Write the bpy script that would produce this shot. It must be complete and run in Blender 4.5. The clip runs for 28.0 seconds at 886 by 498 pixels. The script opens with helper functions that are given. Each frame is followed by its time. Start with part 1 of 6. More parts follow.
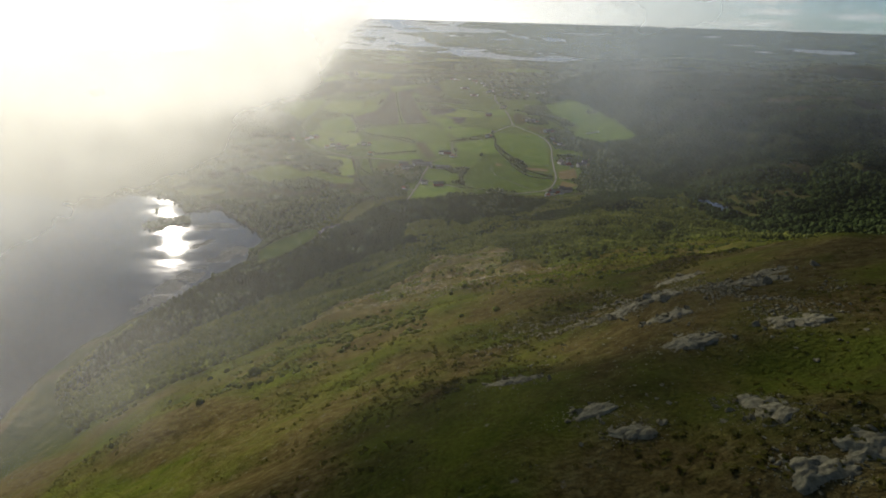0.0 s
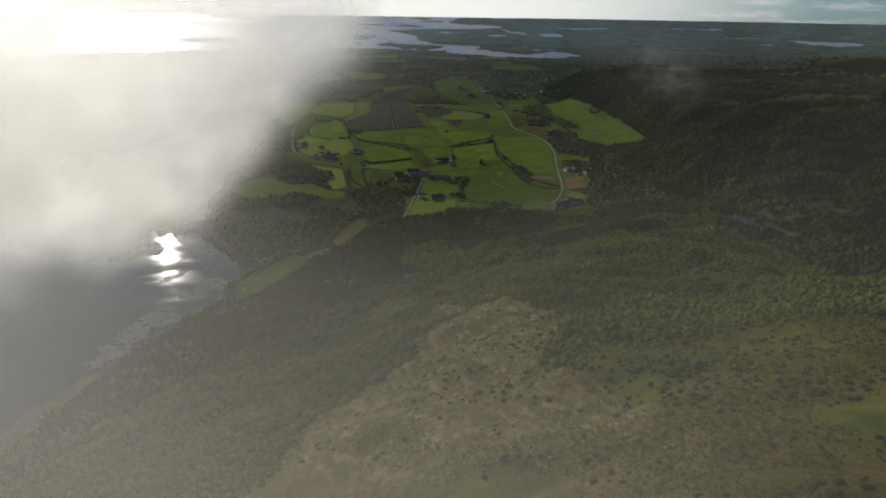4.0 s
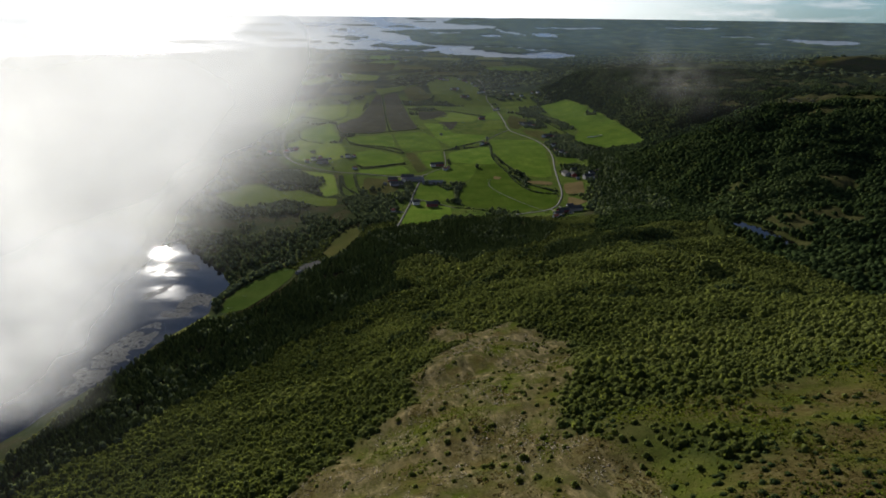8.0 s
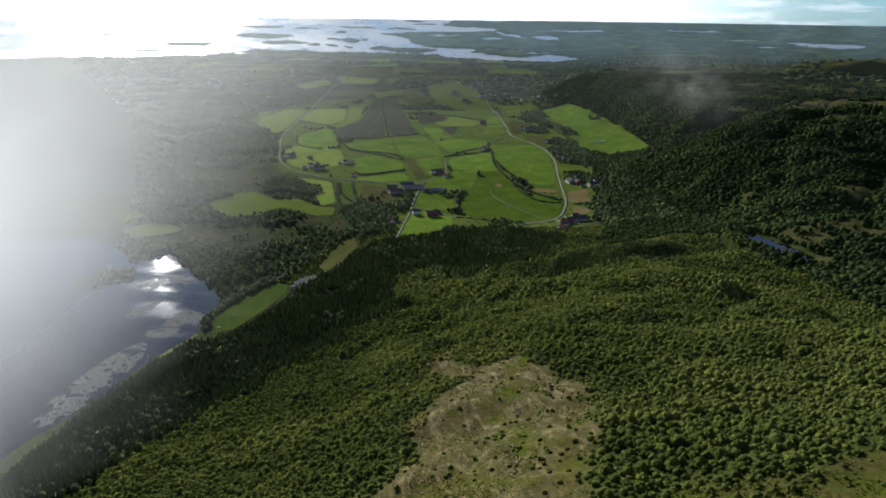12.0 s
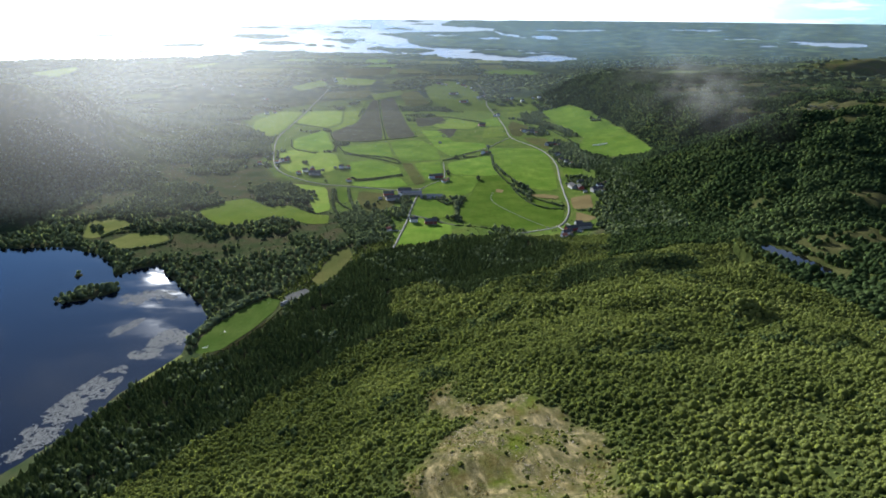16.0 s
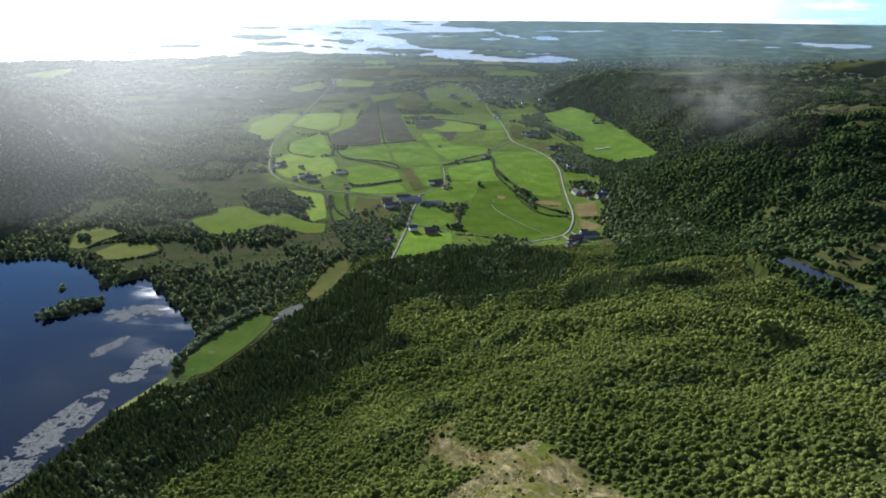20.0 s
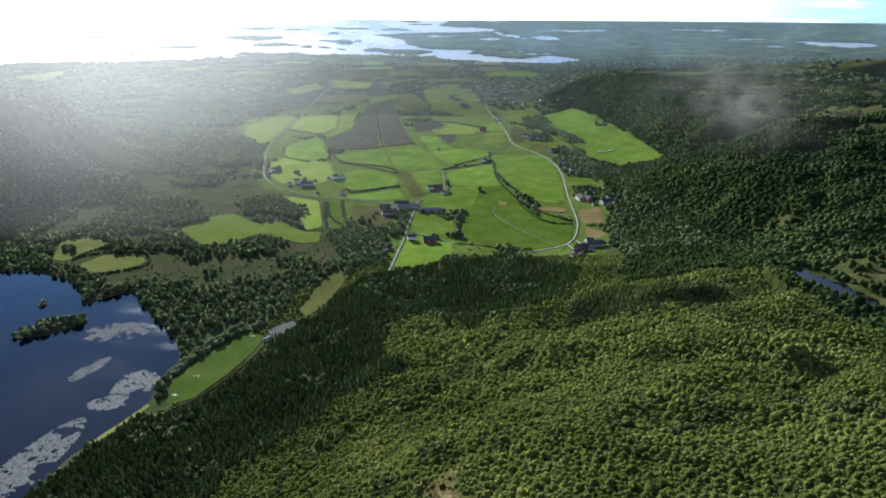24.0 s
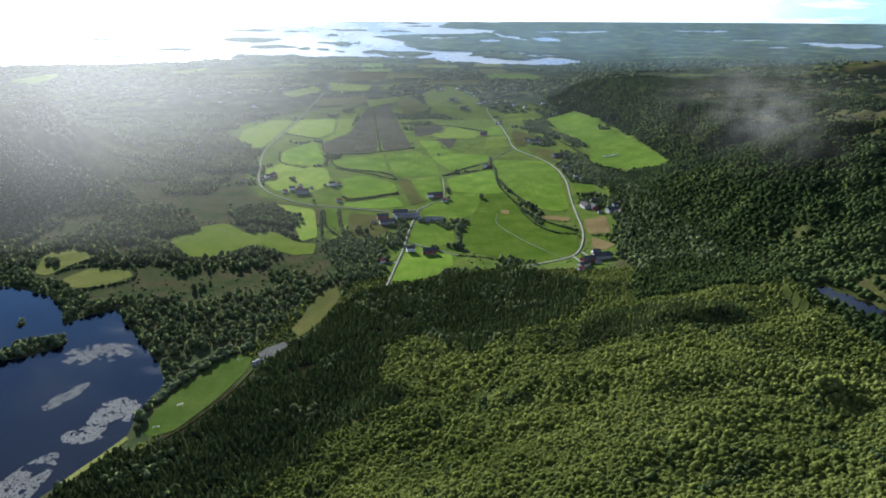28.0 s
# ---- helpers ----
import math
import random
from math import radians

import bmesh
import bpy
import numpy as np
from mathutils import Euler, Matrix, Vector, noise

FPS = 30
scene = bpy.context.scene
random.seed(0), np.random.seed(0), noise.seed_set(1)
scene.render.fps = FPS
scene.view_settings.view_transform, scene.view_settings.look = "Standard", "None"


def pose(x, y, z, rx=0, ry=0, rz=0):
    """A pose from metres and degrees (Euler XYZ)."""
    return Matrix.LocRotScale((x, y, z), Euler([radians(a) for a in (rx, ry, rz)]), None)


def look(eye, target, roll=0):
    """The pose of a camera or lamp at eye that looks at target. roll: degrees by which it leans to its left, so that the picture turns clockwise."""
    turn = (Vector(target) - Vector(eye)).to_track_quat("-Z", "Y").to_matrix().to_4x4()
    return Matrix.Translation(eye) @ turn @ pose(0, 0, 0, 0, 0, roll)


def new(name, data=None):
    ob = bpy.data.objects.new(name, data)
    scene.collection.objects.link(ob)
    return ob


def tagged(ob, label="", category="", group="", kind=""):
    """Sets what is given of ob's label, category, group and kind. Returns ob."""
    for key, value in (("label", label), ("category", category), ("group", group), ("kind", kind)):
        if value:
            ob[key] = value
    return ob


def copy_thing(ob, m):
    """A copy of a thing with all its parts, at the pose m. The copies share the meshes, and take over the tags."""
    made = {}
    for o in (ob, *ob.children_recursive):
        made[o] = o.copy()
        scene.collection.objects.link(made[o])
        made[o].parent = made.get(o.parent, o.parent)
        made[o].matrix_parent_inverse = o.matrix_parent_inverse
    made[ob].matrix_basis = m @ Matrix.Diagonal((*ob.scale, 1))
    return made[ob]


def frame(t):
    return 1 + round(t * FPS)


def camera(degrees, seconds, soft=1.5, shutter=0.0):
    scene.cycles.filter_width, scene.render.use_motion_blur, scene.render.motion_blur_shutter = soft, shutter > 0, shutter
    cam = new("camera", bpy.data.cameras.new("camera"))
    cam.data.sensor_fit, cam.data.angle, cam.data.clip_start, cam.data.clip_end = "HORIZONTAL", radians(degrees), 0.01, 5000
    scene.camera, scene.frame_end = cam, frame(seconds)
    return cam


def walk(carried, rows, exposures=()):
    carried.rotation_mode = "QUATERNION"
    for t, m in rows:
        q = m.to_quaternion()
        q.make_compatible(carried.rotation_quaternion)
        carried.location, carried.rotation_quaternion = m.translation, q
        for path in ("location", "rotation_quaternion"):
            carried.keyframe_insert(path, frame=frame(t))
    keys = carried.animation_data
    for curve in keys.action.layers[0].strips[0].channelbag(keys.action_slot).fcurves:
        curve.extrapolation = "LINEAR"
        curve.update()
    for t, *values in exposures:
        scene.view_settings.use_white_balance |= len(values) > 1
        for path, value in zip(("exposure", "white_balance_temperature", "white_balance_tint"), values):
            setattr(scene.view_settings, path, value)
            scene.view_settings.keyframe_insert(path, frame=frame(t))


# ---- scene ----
cam = camera(63.9, 28.0, soft=1.8)
PATH = [
    (0, (-0.491, 3.334, 300.379), (-0.527, 5.232, 299.748), 1.7),
    (0.5, (-3.38, 20.72, 300.348), (-3.412, 22.617, 299.718), 1.9),
    (1, (-5.498, 38.426, 301.074), (-5.53, 40.323, 300.441), 1.7),
    (1.5, (-7.386, 55.805, 302.165), (-7.415, 57.702, 301.53), 1.8),
    (2, (-9.063, 72.54, 303.603), (-9.088, 74.435, 302.964), 1.3),
    (2.5, (-9.946, 87.161, 304.687), (-9.973, 89.055, 304.046), 1.0),
    (3, (-10.368, 97.818, 305.223), (-10.394, 99.712, 304.58), 0.9),
    (3.5, (-10.402, 104.514, 305.056), (-10.427, 106.408, 304.414), 0.9),
    (5.5, (-11.941, 125.924, 305.326), (-11.955, 127.818, 304.684), 0.6),
    (6, (-12.276, 131.019, 305.354), (-12.287, 132.913, 304.711), 0.7),
    (6.5, (-12.55, 135.959, 305.531), (-12.56, 137.853, 304.888), 0.6),
    (7, (-12.906, 140.977, 305.592), (-12.915, 142.871, 304.951), 0.6),
    (7.5, (-13.298, 146.067, 305.818), (-13.306, 147.962, 305.176), 0.6),
    (8, (-13.506, 151.11, 305.967), (-13.513, 153.004, 305.325), 0.6),
    (8.5, (-13.763, 156.406, 305.959), (-13.769, 158.3, 305.318), 0.7),
    (9, (-13.948, 161.553, 306.163), (-13.954, 163.448, 305.522), 0.6),
    (9.5, (-14.084, 166.909, 306.107), (-14.089, 168.803, 305.467), 0.6),
    (10, (-14.582, 172.159, 306.151), (-14.585, 174.054, 305.511), 0.6),
    (10.5, (-15.071, 176.858, 306.377), (-15.074, 178.753, 305.738), 0.6),
    (11, (-15.518, 181.844, 306.645), (-15.521, 183.74, 306.007), 0.6),
    (11.5, (-15.778, 187.016, 306.894), (-15.783, 188.912, 306.256), 0.7),
    (12, (-16.056, 192.061, 307.1), (-16.061, 193.957, 306.463), 0.7),
    (12.5, (-16.092, 196.999, 307.329), (-16.096, 198.894, 306.691), 0.6),
    (14.5, (-16.112, 218.055, 307.912), (-16.115, 219.95, 307.274), 0.5),
    (15, (-15.987, 223.449, 307.962), (-15.989, 225.344, 307.323), 0.5),
    (15.5, (-15.94, 228.823, 308.111), (-15.941, 230.719, 307.473), 0.5),
    (16, (-16.084, 233.955, 308.212), (-16.086, 235.85, 307.574), 0.5),
    (16.5, (-16.28, 239.147, 308.39), (-16.282, 241.042, 307.752), 0.6),
    (17, (-16.542, 244.102, 308.485), (-16.543, 245.997, 307.846), 0.5),
    (17.5, (-16.552, 248.909, 308.627), (-16.554, 250.804, 307.988), 0.5),
    (18, (-16.834, 253.688, 308.766), (-16.836, 255.584, 308.128), 0.5),
    (18.5, (-17.019, 258.864, 309.046), (-17.019, 260.76, 308.408), 0.5),
    (19, (-17.368, 263.971, 309.264), (-17.367, 265.866, 308.626), 0.5),
    (19.5, (-17.74, 268.746, 309.479), (-17.739, 270.641, 308.841), 0.5),
    (20, (-17.737, 273.653, 309.652), (-17.737, 275.549, 309.014), 0.5),
    (20.5, (-17.974, 278.839, 309.791), (-17.974, 280.735, 309.153), 0.5),
    (21, (-18.058, 284.256, 309.815), (-18.059, 286.151, 309.176), 0.5),
    (21.5, (-17.862, 289.388, 309.713), (-17.863, 291.284, 309.074), 0.5),
    (23.5, (-17.777, 310.362, 310.238), (-17.776, 312.258, 309.6), 0.3),
    (24, (-18.06, 315.873, 310.397), (-18.059, 317.769, 309.758), 0.3),
    (24.5, (-18.301, 321.141, 310.427), (-18.299, 323.036, 309.789), 0.3),
    (25, (-17.989, 326.636, 310.481), (-17.989, 328.532, 309.843), 0.3),
    (25.5, (-18.698, 331.979, 310.702), (-18.696, 333.875, 310.065), 0.3),
    (26, (-19.212, 337.247, 310.83), (-19.209, 339.142, 310.192), 0.2),
    (26.5, (-19.119, 342.656, 311.05), (-19.118, 344.552, 310.413), 0.3),
    (27, (-19.295, 348.229, 311.127), (-19.294, 350.124, 310.489), 0.2),
    (27.5, (-19.109, 353.613, 311.134), (-19.108, 355.509, 310.497), 0.2),
    (28, (-18.471, 359.457, 311.251), (-18.47, 361.353, 310.615), 0.2),
]
walk(cam, [(t, look(eye, target, roll)) for t, eye, target, roll in PATH],
     [(0.0, 0.68, 7000, 10), (1.0, 0.34, 7000, 10), (2.0, 0.22, 7000, 10), (3.0, 0.06, 6900, 10), (6.0, 0.28, 6600, 10), (8.0, 0.62, 6500, 10), (10.0, 0.9, 6400, 9), (12.5, 1.25, 6100, 8), (15.0, 1.96, 5850, 8), (28.0, 1.96, 5850, 8)])

# ---- light: low sun ahead on the left, clear sky with a little cloud ----
SUN_AZ, SUN_EL = radians(-23.0), radians(16.6)
TO_SUN = Vector((math.sin(SUN_AZ) * math.cos(SUN_EL), math.cos(SUN_AZ) * math.cos(SUN_EL), math.sin(SUN_EL)))
sun = new("sun", bpy.data.lights.new("sun", "SUN"))
sun.data.energy, sun.data.angle, sun.data.color = 5.0, radians(0.6), (1.0, 0.96, 0.89)
sun.matrix_world = look((0, 0, 900), Vector((0, 0, 900)) - TO_SUN)


def link(nt, a, b):
    nt.links.new(a, b)


world = bpy.data.worlds.new("world")
scene.world = world
world.use_nodes = True
wn = world.node_tree
wn.nodes.clear()
sky = wn.nodes.new("ShaderNodeTexSky")
sky.sky_type = "NISHITA"
sky.sun_disc = False
sky.sun_elevation, sky.sun_rotation = SUN_EL, SUN_AZ
sky.altitude, sky.air_density, sky.dust_density, sky.ozone_density = 1200, 0.9, 0.4, 4.0
wb = wn.nodes.new("ShaderNodeBackground")
wb.inputs["Strength"].default_value = 0.055
wo = wn.nodes.new("ShaderNodeOutputWorld")
# broken cloud sheet over the whole sky
tc = wn.nodes.new("ShaderNodeTexCoord")
sep = wn.nodes.new("ShaderNodeSeparateXYZ")
link(wn, tc.outputs["Generated"], sep.inputs[0])
up = wn.nodes.new("ShaderNodeMath")
up.operation = "ADD"
up.inputs[1].default_value = 0.12
link(wn, sep.outputs["Z"], up.inputs[0])
flat = wn.nodes.new("ShaderNodeVectorMath")
flat.operation = "DIVIDE"
link(wn, tc.outputs["Generated"], flat.inputs[0])
comb = wn.nodes.new("ShaderNodeCombineXYZ")
for i in range(3):
    link(wn, up.outputs[0], comb.inputs[i])
link(wn, comb.outputs[0], flat.inputs[1])
cn = wn.nodes.new("ShaderNodeTexNoise")
cn.inputs["Scale"].default_value, cn.inputs["Detail"].default_value = 0.9, 7.0
cn.inputs["Roughness"].default_value = 0.6
link(wn, flat.outputs[0], cn.inputs["Vector"])
cr = wn.nodes.new("ShaderNodeValToRGB")
cr.color_ramp.elements[0].position, cr.color_ramp.elements[1].position = 0.52, 0.68
link(wn, cn.outputs["Fac"], cr.inputs[0])
cloudmix = wn.nodes.new("ShaderNodeMixRGB")
cloudmix.inputs["Color2"].default_value = (8.6, 8.7, 9.0, 1)
cf = wn.nodes.new("ShaderNodeMath")
cf.operation = "MULTIPLY"
cf.inputs[1].default_value = 0.8
link(wn, cr.outputs["Color"], cf.inputs[0])
link(wn, cf.outputs[0], cloudmix.inputs["Fac"])
blue = wn.nodes.new("ShaderNodeMixRGB")
blue.blend_type = "MULTIPLY"
blue.inputs["Fac"].default_value = 1.0
blue.inputs["Color2"].default_value = (0.50, 0.69, 0.87, 1)
link(wn, sky.outputs[0], blue.inputs["Color1"])
link(wn, blue.outputs[0], cloudmix.inputs["Color1"])
# thin bright veil of cloud low under the sun
to_sun = wn.nodes.new("ShaderNodeVectorMath")
to_sun.operation = "DOT_PRODUCT"
to_sun.inputs[1].default_value = TO_SUN
link(wn, tc.outputs["Generated"], to_sun.inputs[0])
near_sun = wn.nodes.new("ShaderNodeMapRange")
near_sun.interpolation_type = "SMOOTHSTEP"
near_sun.inputs["From Min"].default_value, near_sun.inputs["From Max"].default_value, near_sun.inputs["To Max"].default_value = 0.60, 0.90, 0.92
link(wn, to_sun.outputs["Value"], near_sun.inputs["Value"])
low_sky = wn.nodes.new("ShaderNodeMapRange")
low_sky.interpolation_type = "SMOOTHSTEP"
low_sky.inputs["From Min"].default_value, low_sky.inputs["From Max"].default_value, low_sky.inputs["To Min"].default_value, low_sky.inputs["To Max"].default_value = 0.03, 0.25, 1.0, 0.0
link(wn, sep.outputs["Z"], low_sky.inputs["Value"])
veil_fac = wn.nodes.new("ShaderNodeMath")
veil_fac.operation = "MULTIPLY"
link(wn, near_sun.outputs[0], veil_fac.inputs[0])
link(wn, low_sky.outputs[0], veil_fac.inputs[1])
# heaped cloud along the horizon
heap_at = wn.nodes.new("ShaderNodeMapping")
heap_at.inputs["Scale"].default_value = (5.0, 5.0, 19.0)
link(wn, tc.outputs["Generated"], heap_at.inputs["Vector"])
heap = wn.nodes.new("ShaderNodeTexNoise")
heap.inputs["Scale"].default_value, heap.inputs["Detail"].default_value, heap.inputs["Roughness"].default_value = 1.3, 7.0, 0.62
link(wn, heap_at.outputs[0], heap.inputs["Vector"])
heap_ramp = wn.nodes.new("ShaderNodeValToRGB")
heap_ramp.color_ramp.elements[0].position, heap_ramp.color_ramp.elements[1].position = 0.53, 0.66
link(wn, heap.outputs["Fac"], heap_ramp.inputs[0])
heap_fac = wn.nodes.new("ShaderNodeMath")
heap_fac.operation = "MULTIPLY"
link(wn, heap_ramp.outputs["Color"], heap_fac.inputs[0])
link(wn, low_sky.outputs[0], heap_fac.inputs[1])
heaped = wn.nodes.new("ShaderNodeMixRGB")
heaped.inputs["Color2"].default_value = (8.5, 8.6, 8.8, 1)
link(wn, heap_fac.outputs[0], heaped.inputs["Fac"])
link(wn, cloudmix.outputs[0], heaped.inputs["Color1"])
sunveil = wn.nodes.new("ShaderNodeMixRGB")
sunveil.inputs["Color2"].default_value = (17.0, 17.0, 16.6, 1)
link(wn, veil_fac.outputs[0], sunveil.inputs["Fac"])
link(wn, heaped.outputs[0], sunveil.inputs["Color1"])
link(wn, sunveil.outputs[0], wb.inputs["Color"])
link(wn, wb.outputs[0], wo.inputs[0])


# ---- numbers: noise, warp of the far distance, heights ----
def vnoise(x, y, seed=0):
    """Smooth value noise, 0..1, on arrays."""
    xi, yi = np.floor(x).astype(np.int64), np.floor(y).astype(np.int64)
    u, v = x - xi, y - yi
    u, v = u * u * (3 - 2 * u), v * v * (3 - 2 * v)

    def h(a, b):
        n = (a * 374761393 + b * 668265263 + seed * 1442695041) & 0x7FFFFFFF
        n = ((n ^ (n >> 13)) * 1274126177) & 0x7FFFFFFF
        return ((n ^ (n >> 16)) & 0xFFFF) / 65535.0

    a, b, c, d = h(xi, yi), h(xi + 1, yi), h(xi, yi + 1), h(xi + 1, yi + 1)
    return (a * (1 - u) + b * u) * (1 - v) + (c * (1 - u) + d * u) * v


def fbm(x, y, seed=0, octaves=4):
    total, amp, norm = 0.0, 1.0, 0.0
    for k in range(octaves):
        total = total + amp * vnoise(x * 2**k + 17.3 * k, y * 2**k + 5.1 * k, seed + k)
        norm += amp
        amp *= 0.5
    return total / norm


def ss(a, b, x):
    u = np.clip((x - a) / (b - a), 0, 1)
    return u * u * (3 - 2 * u)


# The land beyond NEAR is drawn together towards FAR along the lines of sight, so that the horizon lies within reach.
HUB = np.array((-14.0, 220.0, 308.0))
NEAR, FAR = 2300.0, 4700.0


def warp(v):
    v = np.asarray(v, float)
    d = v - HUB
    r = np.hypot(d[:, 0], d[:, 1])
    k = np.where(r > NEAR, FAR / (FAR - NEAR + r), 1.0)
    return HUB + d * k[:, None]


# Heights of the hill and the ridge, station by station along the way.
XS = np.array((-420, -300, -200, -100, 0, 100, 200, 330, 500, 800), float)
YS, ZS = [], []


def station(y, *heights):
    YS.append(float(y))
    ZS.append(heights)


station(-250, 102, 156, 195, 226, 246, 253, 257, 258, 256, 234)
station(60, 2, 75, 138, 202, 258, 280, 280, 274, 269, 278)
station(140, -9, 53, 122, 187, 237, 263, 266, 264, 262, 272)
station(230, -9, 30, 105, 169, 208, 232, 239, 242, 243, 251)
station(340, -9, 20, 86, 140, 177, 197, 202, 205, 210, 220)
station(480, -9, 12, 53, 94, 131, 150, 156, 159, 166, 188)
station(620, -7, 6, 27, 57, 94, 109, 112, 113, 125, 158)
station(760, -9, 0, 13, 29, 54, 75, 77, 73, 92, 130)
station(900, -9, -2, 6, 20, 32, 45, 65, 59, 76, 110)
station(1060, -4, 0, 3, 9, 15, 20, 31, 43, 78, 102)
station(1250, 2, 2, 2, 2, 2, 2, 3, 22, 86, 111)
station(1500, 2, 2, 2, 2, 2, 1, 2, 23, 103, 151)
station(1800, 2, 2, 2, 2, 2, 2, 1, 0, 27, 131)
station(2300, 2, 2, 2, 2, 2, 2, 2, 10, 60, 105)
station(2800, 2, 2, 2, 2, 2, 1, 3, 29, 91, 86)
station(3300, 2, 2, 2, 2, 2, 2, 2, 5, 14, 16)
YS, ZS = np.array(YS), np.array(ZS, float)


def weights(knots, q):
    q = np.clip(q, knots[0], knots[-1])
    n, rows = len(knots), np.arange(len(q))
    i = np.clip(np.searchsorted(knots, q, side="right") - 1, 0, n - 2)
    h = knots[i + 1] - knots[i]
    u = (q - knots[i]) / h
    w = np.zeros((len(q), n))
    np.add.at(w, (rows, i), 2 * u**3 - 3 * u**2 + 1)
    np.add.at(w, (rows, i + 1), 3 * u**2 - 2 * u**3)
    for j, c in ((i, u**3 - 2 * u**2 + u), (i + 1, u**3 - u**2)):
        a, b = np.clip(j - 1, 0, n - 1), np.clip(j + 1, 0, n - 1)
        d = knots[b] - knots[a]
        np.add.at(w, (rows, b), c * h / d)
        np.add.at(w, (rows, a), -c * h / d)
    return w


def inside_distance(x, y, poly):
    """Distance to a polygon's edge, positive inside."""
    p = np.array(poly, float)
    best, inside = np.full(len(x), 1e12), np.zeros(len(x), bool)
    for (ax, ay), (bx, by) in zip(p, np.roll(p, -1, 0)):
        ex, ey = bx - ax, by - ay
        u = np.clip(((x - ax) * ex + (y - ay) * ey) / (ex * ex + ey * ey), 0, 1)
        best = np.minimum(best, (x - ax - u * ex) ** 2 + (y - ay - u * ey) ** 2)
        if ey:
            inside ^= ((ay > y) != (by > y)) & (x < ax + (y - ay) * ex / ey)
    return np.where(inside, 1, -1) * np.sqrt(best)


LAKE = [(-900, 1010), (-760, 1120), (-604, 1133), (-533, 1142), (-471, 1116), (-439, 1083), (-412, 1036), (-395, 1063), (-375, 1076),
        (-340, 1027), (-282, 952), (-256, 902), (-266, 864), (-259, 829), (-276, 787), (-288, 759), (-296, 709), (-309, 677), (-321, 650),
        (-341, 590), (-345, 520), (-335, 440), (-345, 330), (-400, 240), (-560, 200), (-800, 330), (-980, 640)]
POND = [(342, 1006), (352, 1004), (364, 982), (382, 952), (388, 918), (376, 908), (360, 935), (348, 970)]
POND_Z = 57.0


# Far coast by bearing (px) and depression (py): the mainland's edge, skerries, sounds and meres.
COAST = np.array(((-452, 74), (-406, 73), (-382, 69.6), (-331, 62.8), (-285, 66.2), (-248, 64.5), (-210, 68.8), (-182, 67.1), (-145, 68.8), (-80, 69), (-24, 72.2), (13, 75.6), (59, 78.9), (152, 79.8), (199, 78.9), (227, 76.4)))
EAST = np.array(((14.6, 201), (16.3, 4), (22.2, -15), (25.6, 13), (28.1, 87), (32.4, 78), (34.9, -15), (38.3, -122), (41.7, -89), (45.1, -71), (51.8, -60), (56.9, -48), (58.6, -38), (59.5, 43), (66.2, 45), (68.8, 69), (72.2, 106), (75, 208), (77, 227)))
SKERRIES, SOUNDS = [], []


def skerry(px, py, a, b):
    SKERRIES.append((px, py, a, b))


def sound(px, py, a, b, lean=0.0):
    SOUNDS.append((px, py, a, b, lean))


skerry(-317, 42.5, 60, 3.6), skerry(-280, 52.7, 43, 2.6), skerry(-229, 55.2, 11, 1.8), skerry(-168, 49.3, 20, 3.2), skerry(-199, 47.6, 16, 1.3)
skerry(-197, 57.8, 15, 1.1), skerry(-168, 60.3, 12, 1.0), skerry(-113, 61.2, 27, 2.6), skerry(-66, 63.7, 42, 4.2), skerry(-322, 29, 46, 1.3)
skerry(-243, 30.7, 16, 1.3), skerry(-154, 28.5, 34, 1.1), skerry(-182, 35.7, 10, 1.1), skerry(-136, 47.6, 5, 1.5), skerry(-80, 29.8, 28, 1.0)
skerry(-57, 18, 27, 1.1), skerry(-40, 23, 22, 1.0), skerry(-450, 55, 50, 2.2), skerry(-560, 40, 60, 1.8), skerry(-520, 64, 36, 2.0)
sound(80, 31.5, 16, 1.6, 0.28), sound(110, 38.5, 24, 1.6, 0.18), sound(76, 43.4, 11, 1.8), sound(166, 41.2, 24, 2.8), sound(214, 29.8, 62, 1.1)
sound(-6, 40, 22, 1.4), sound(97, 62, 40, 1.1), sound(160, 66, 40, 1.3), sound(176, 73.5, 44, 4.6), sound(655, 43.8, 62, 2.8)
sound(503, 39, 30, 1.1), sound(548, 48, 20, 1.3), sound(600, 41, 22, 1.2), sound(-345, 69.5, 26, 1.6), sound(420, 27, 50, 0.9)


def sea_mask(x, y):
    """Positive on far land, negative on far water, laid out by bearing and depression."""
    dx, dy = x - HUB[0], np.maximum(y - HUB[1], 1.0)
    px, py = 1257 * dx / dy, 1257 * 306.0 / np.hypot(dx, dy)
    px, py = px + 30 * (fbm(px / 20, py / 3.5, 40, 4) - 0.5), py + 4.0 * (fbm(px / 14, py / 4.0, 44, 4) - 0.5)
    m = np.maximum((py - np.interp(px, COAST[:, 0], COAST[:, 1])) / 3.0 - np.where(px > 232, 30, 0) * (py < 74), (px - np.interp(py, EAST[:, 0], EAST[:, 1])) / 14.0)
    for cx, cy, a, b in SKERRIES:
        m = np.maximum(m, 0.9 - ((px - cx) / a) ** 2 - ((py - cy) / b) ** 2)
    for cx, cy, a, b, lean in SOUNDS:
        m = np.minimum(m, ((px - cx) / a) ** 2 + ((py - cy - lean * (px - cx)) / b) ** 2 - 1.0)
    return np.clip(m, -1.0, 1.0)


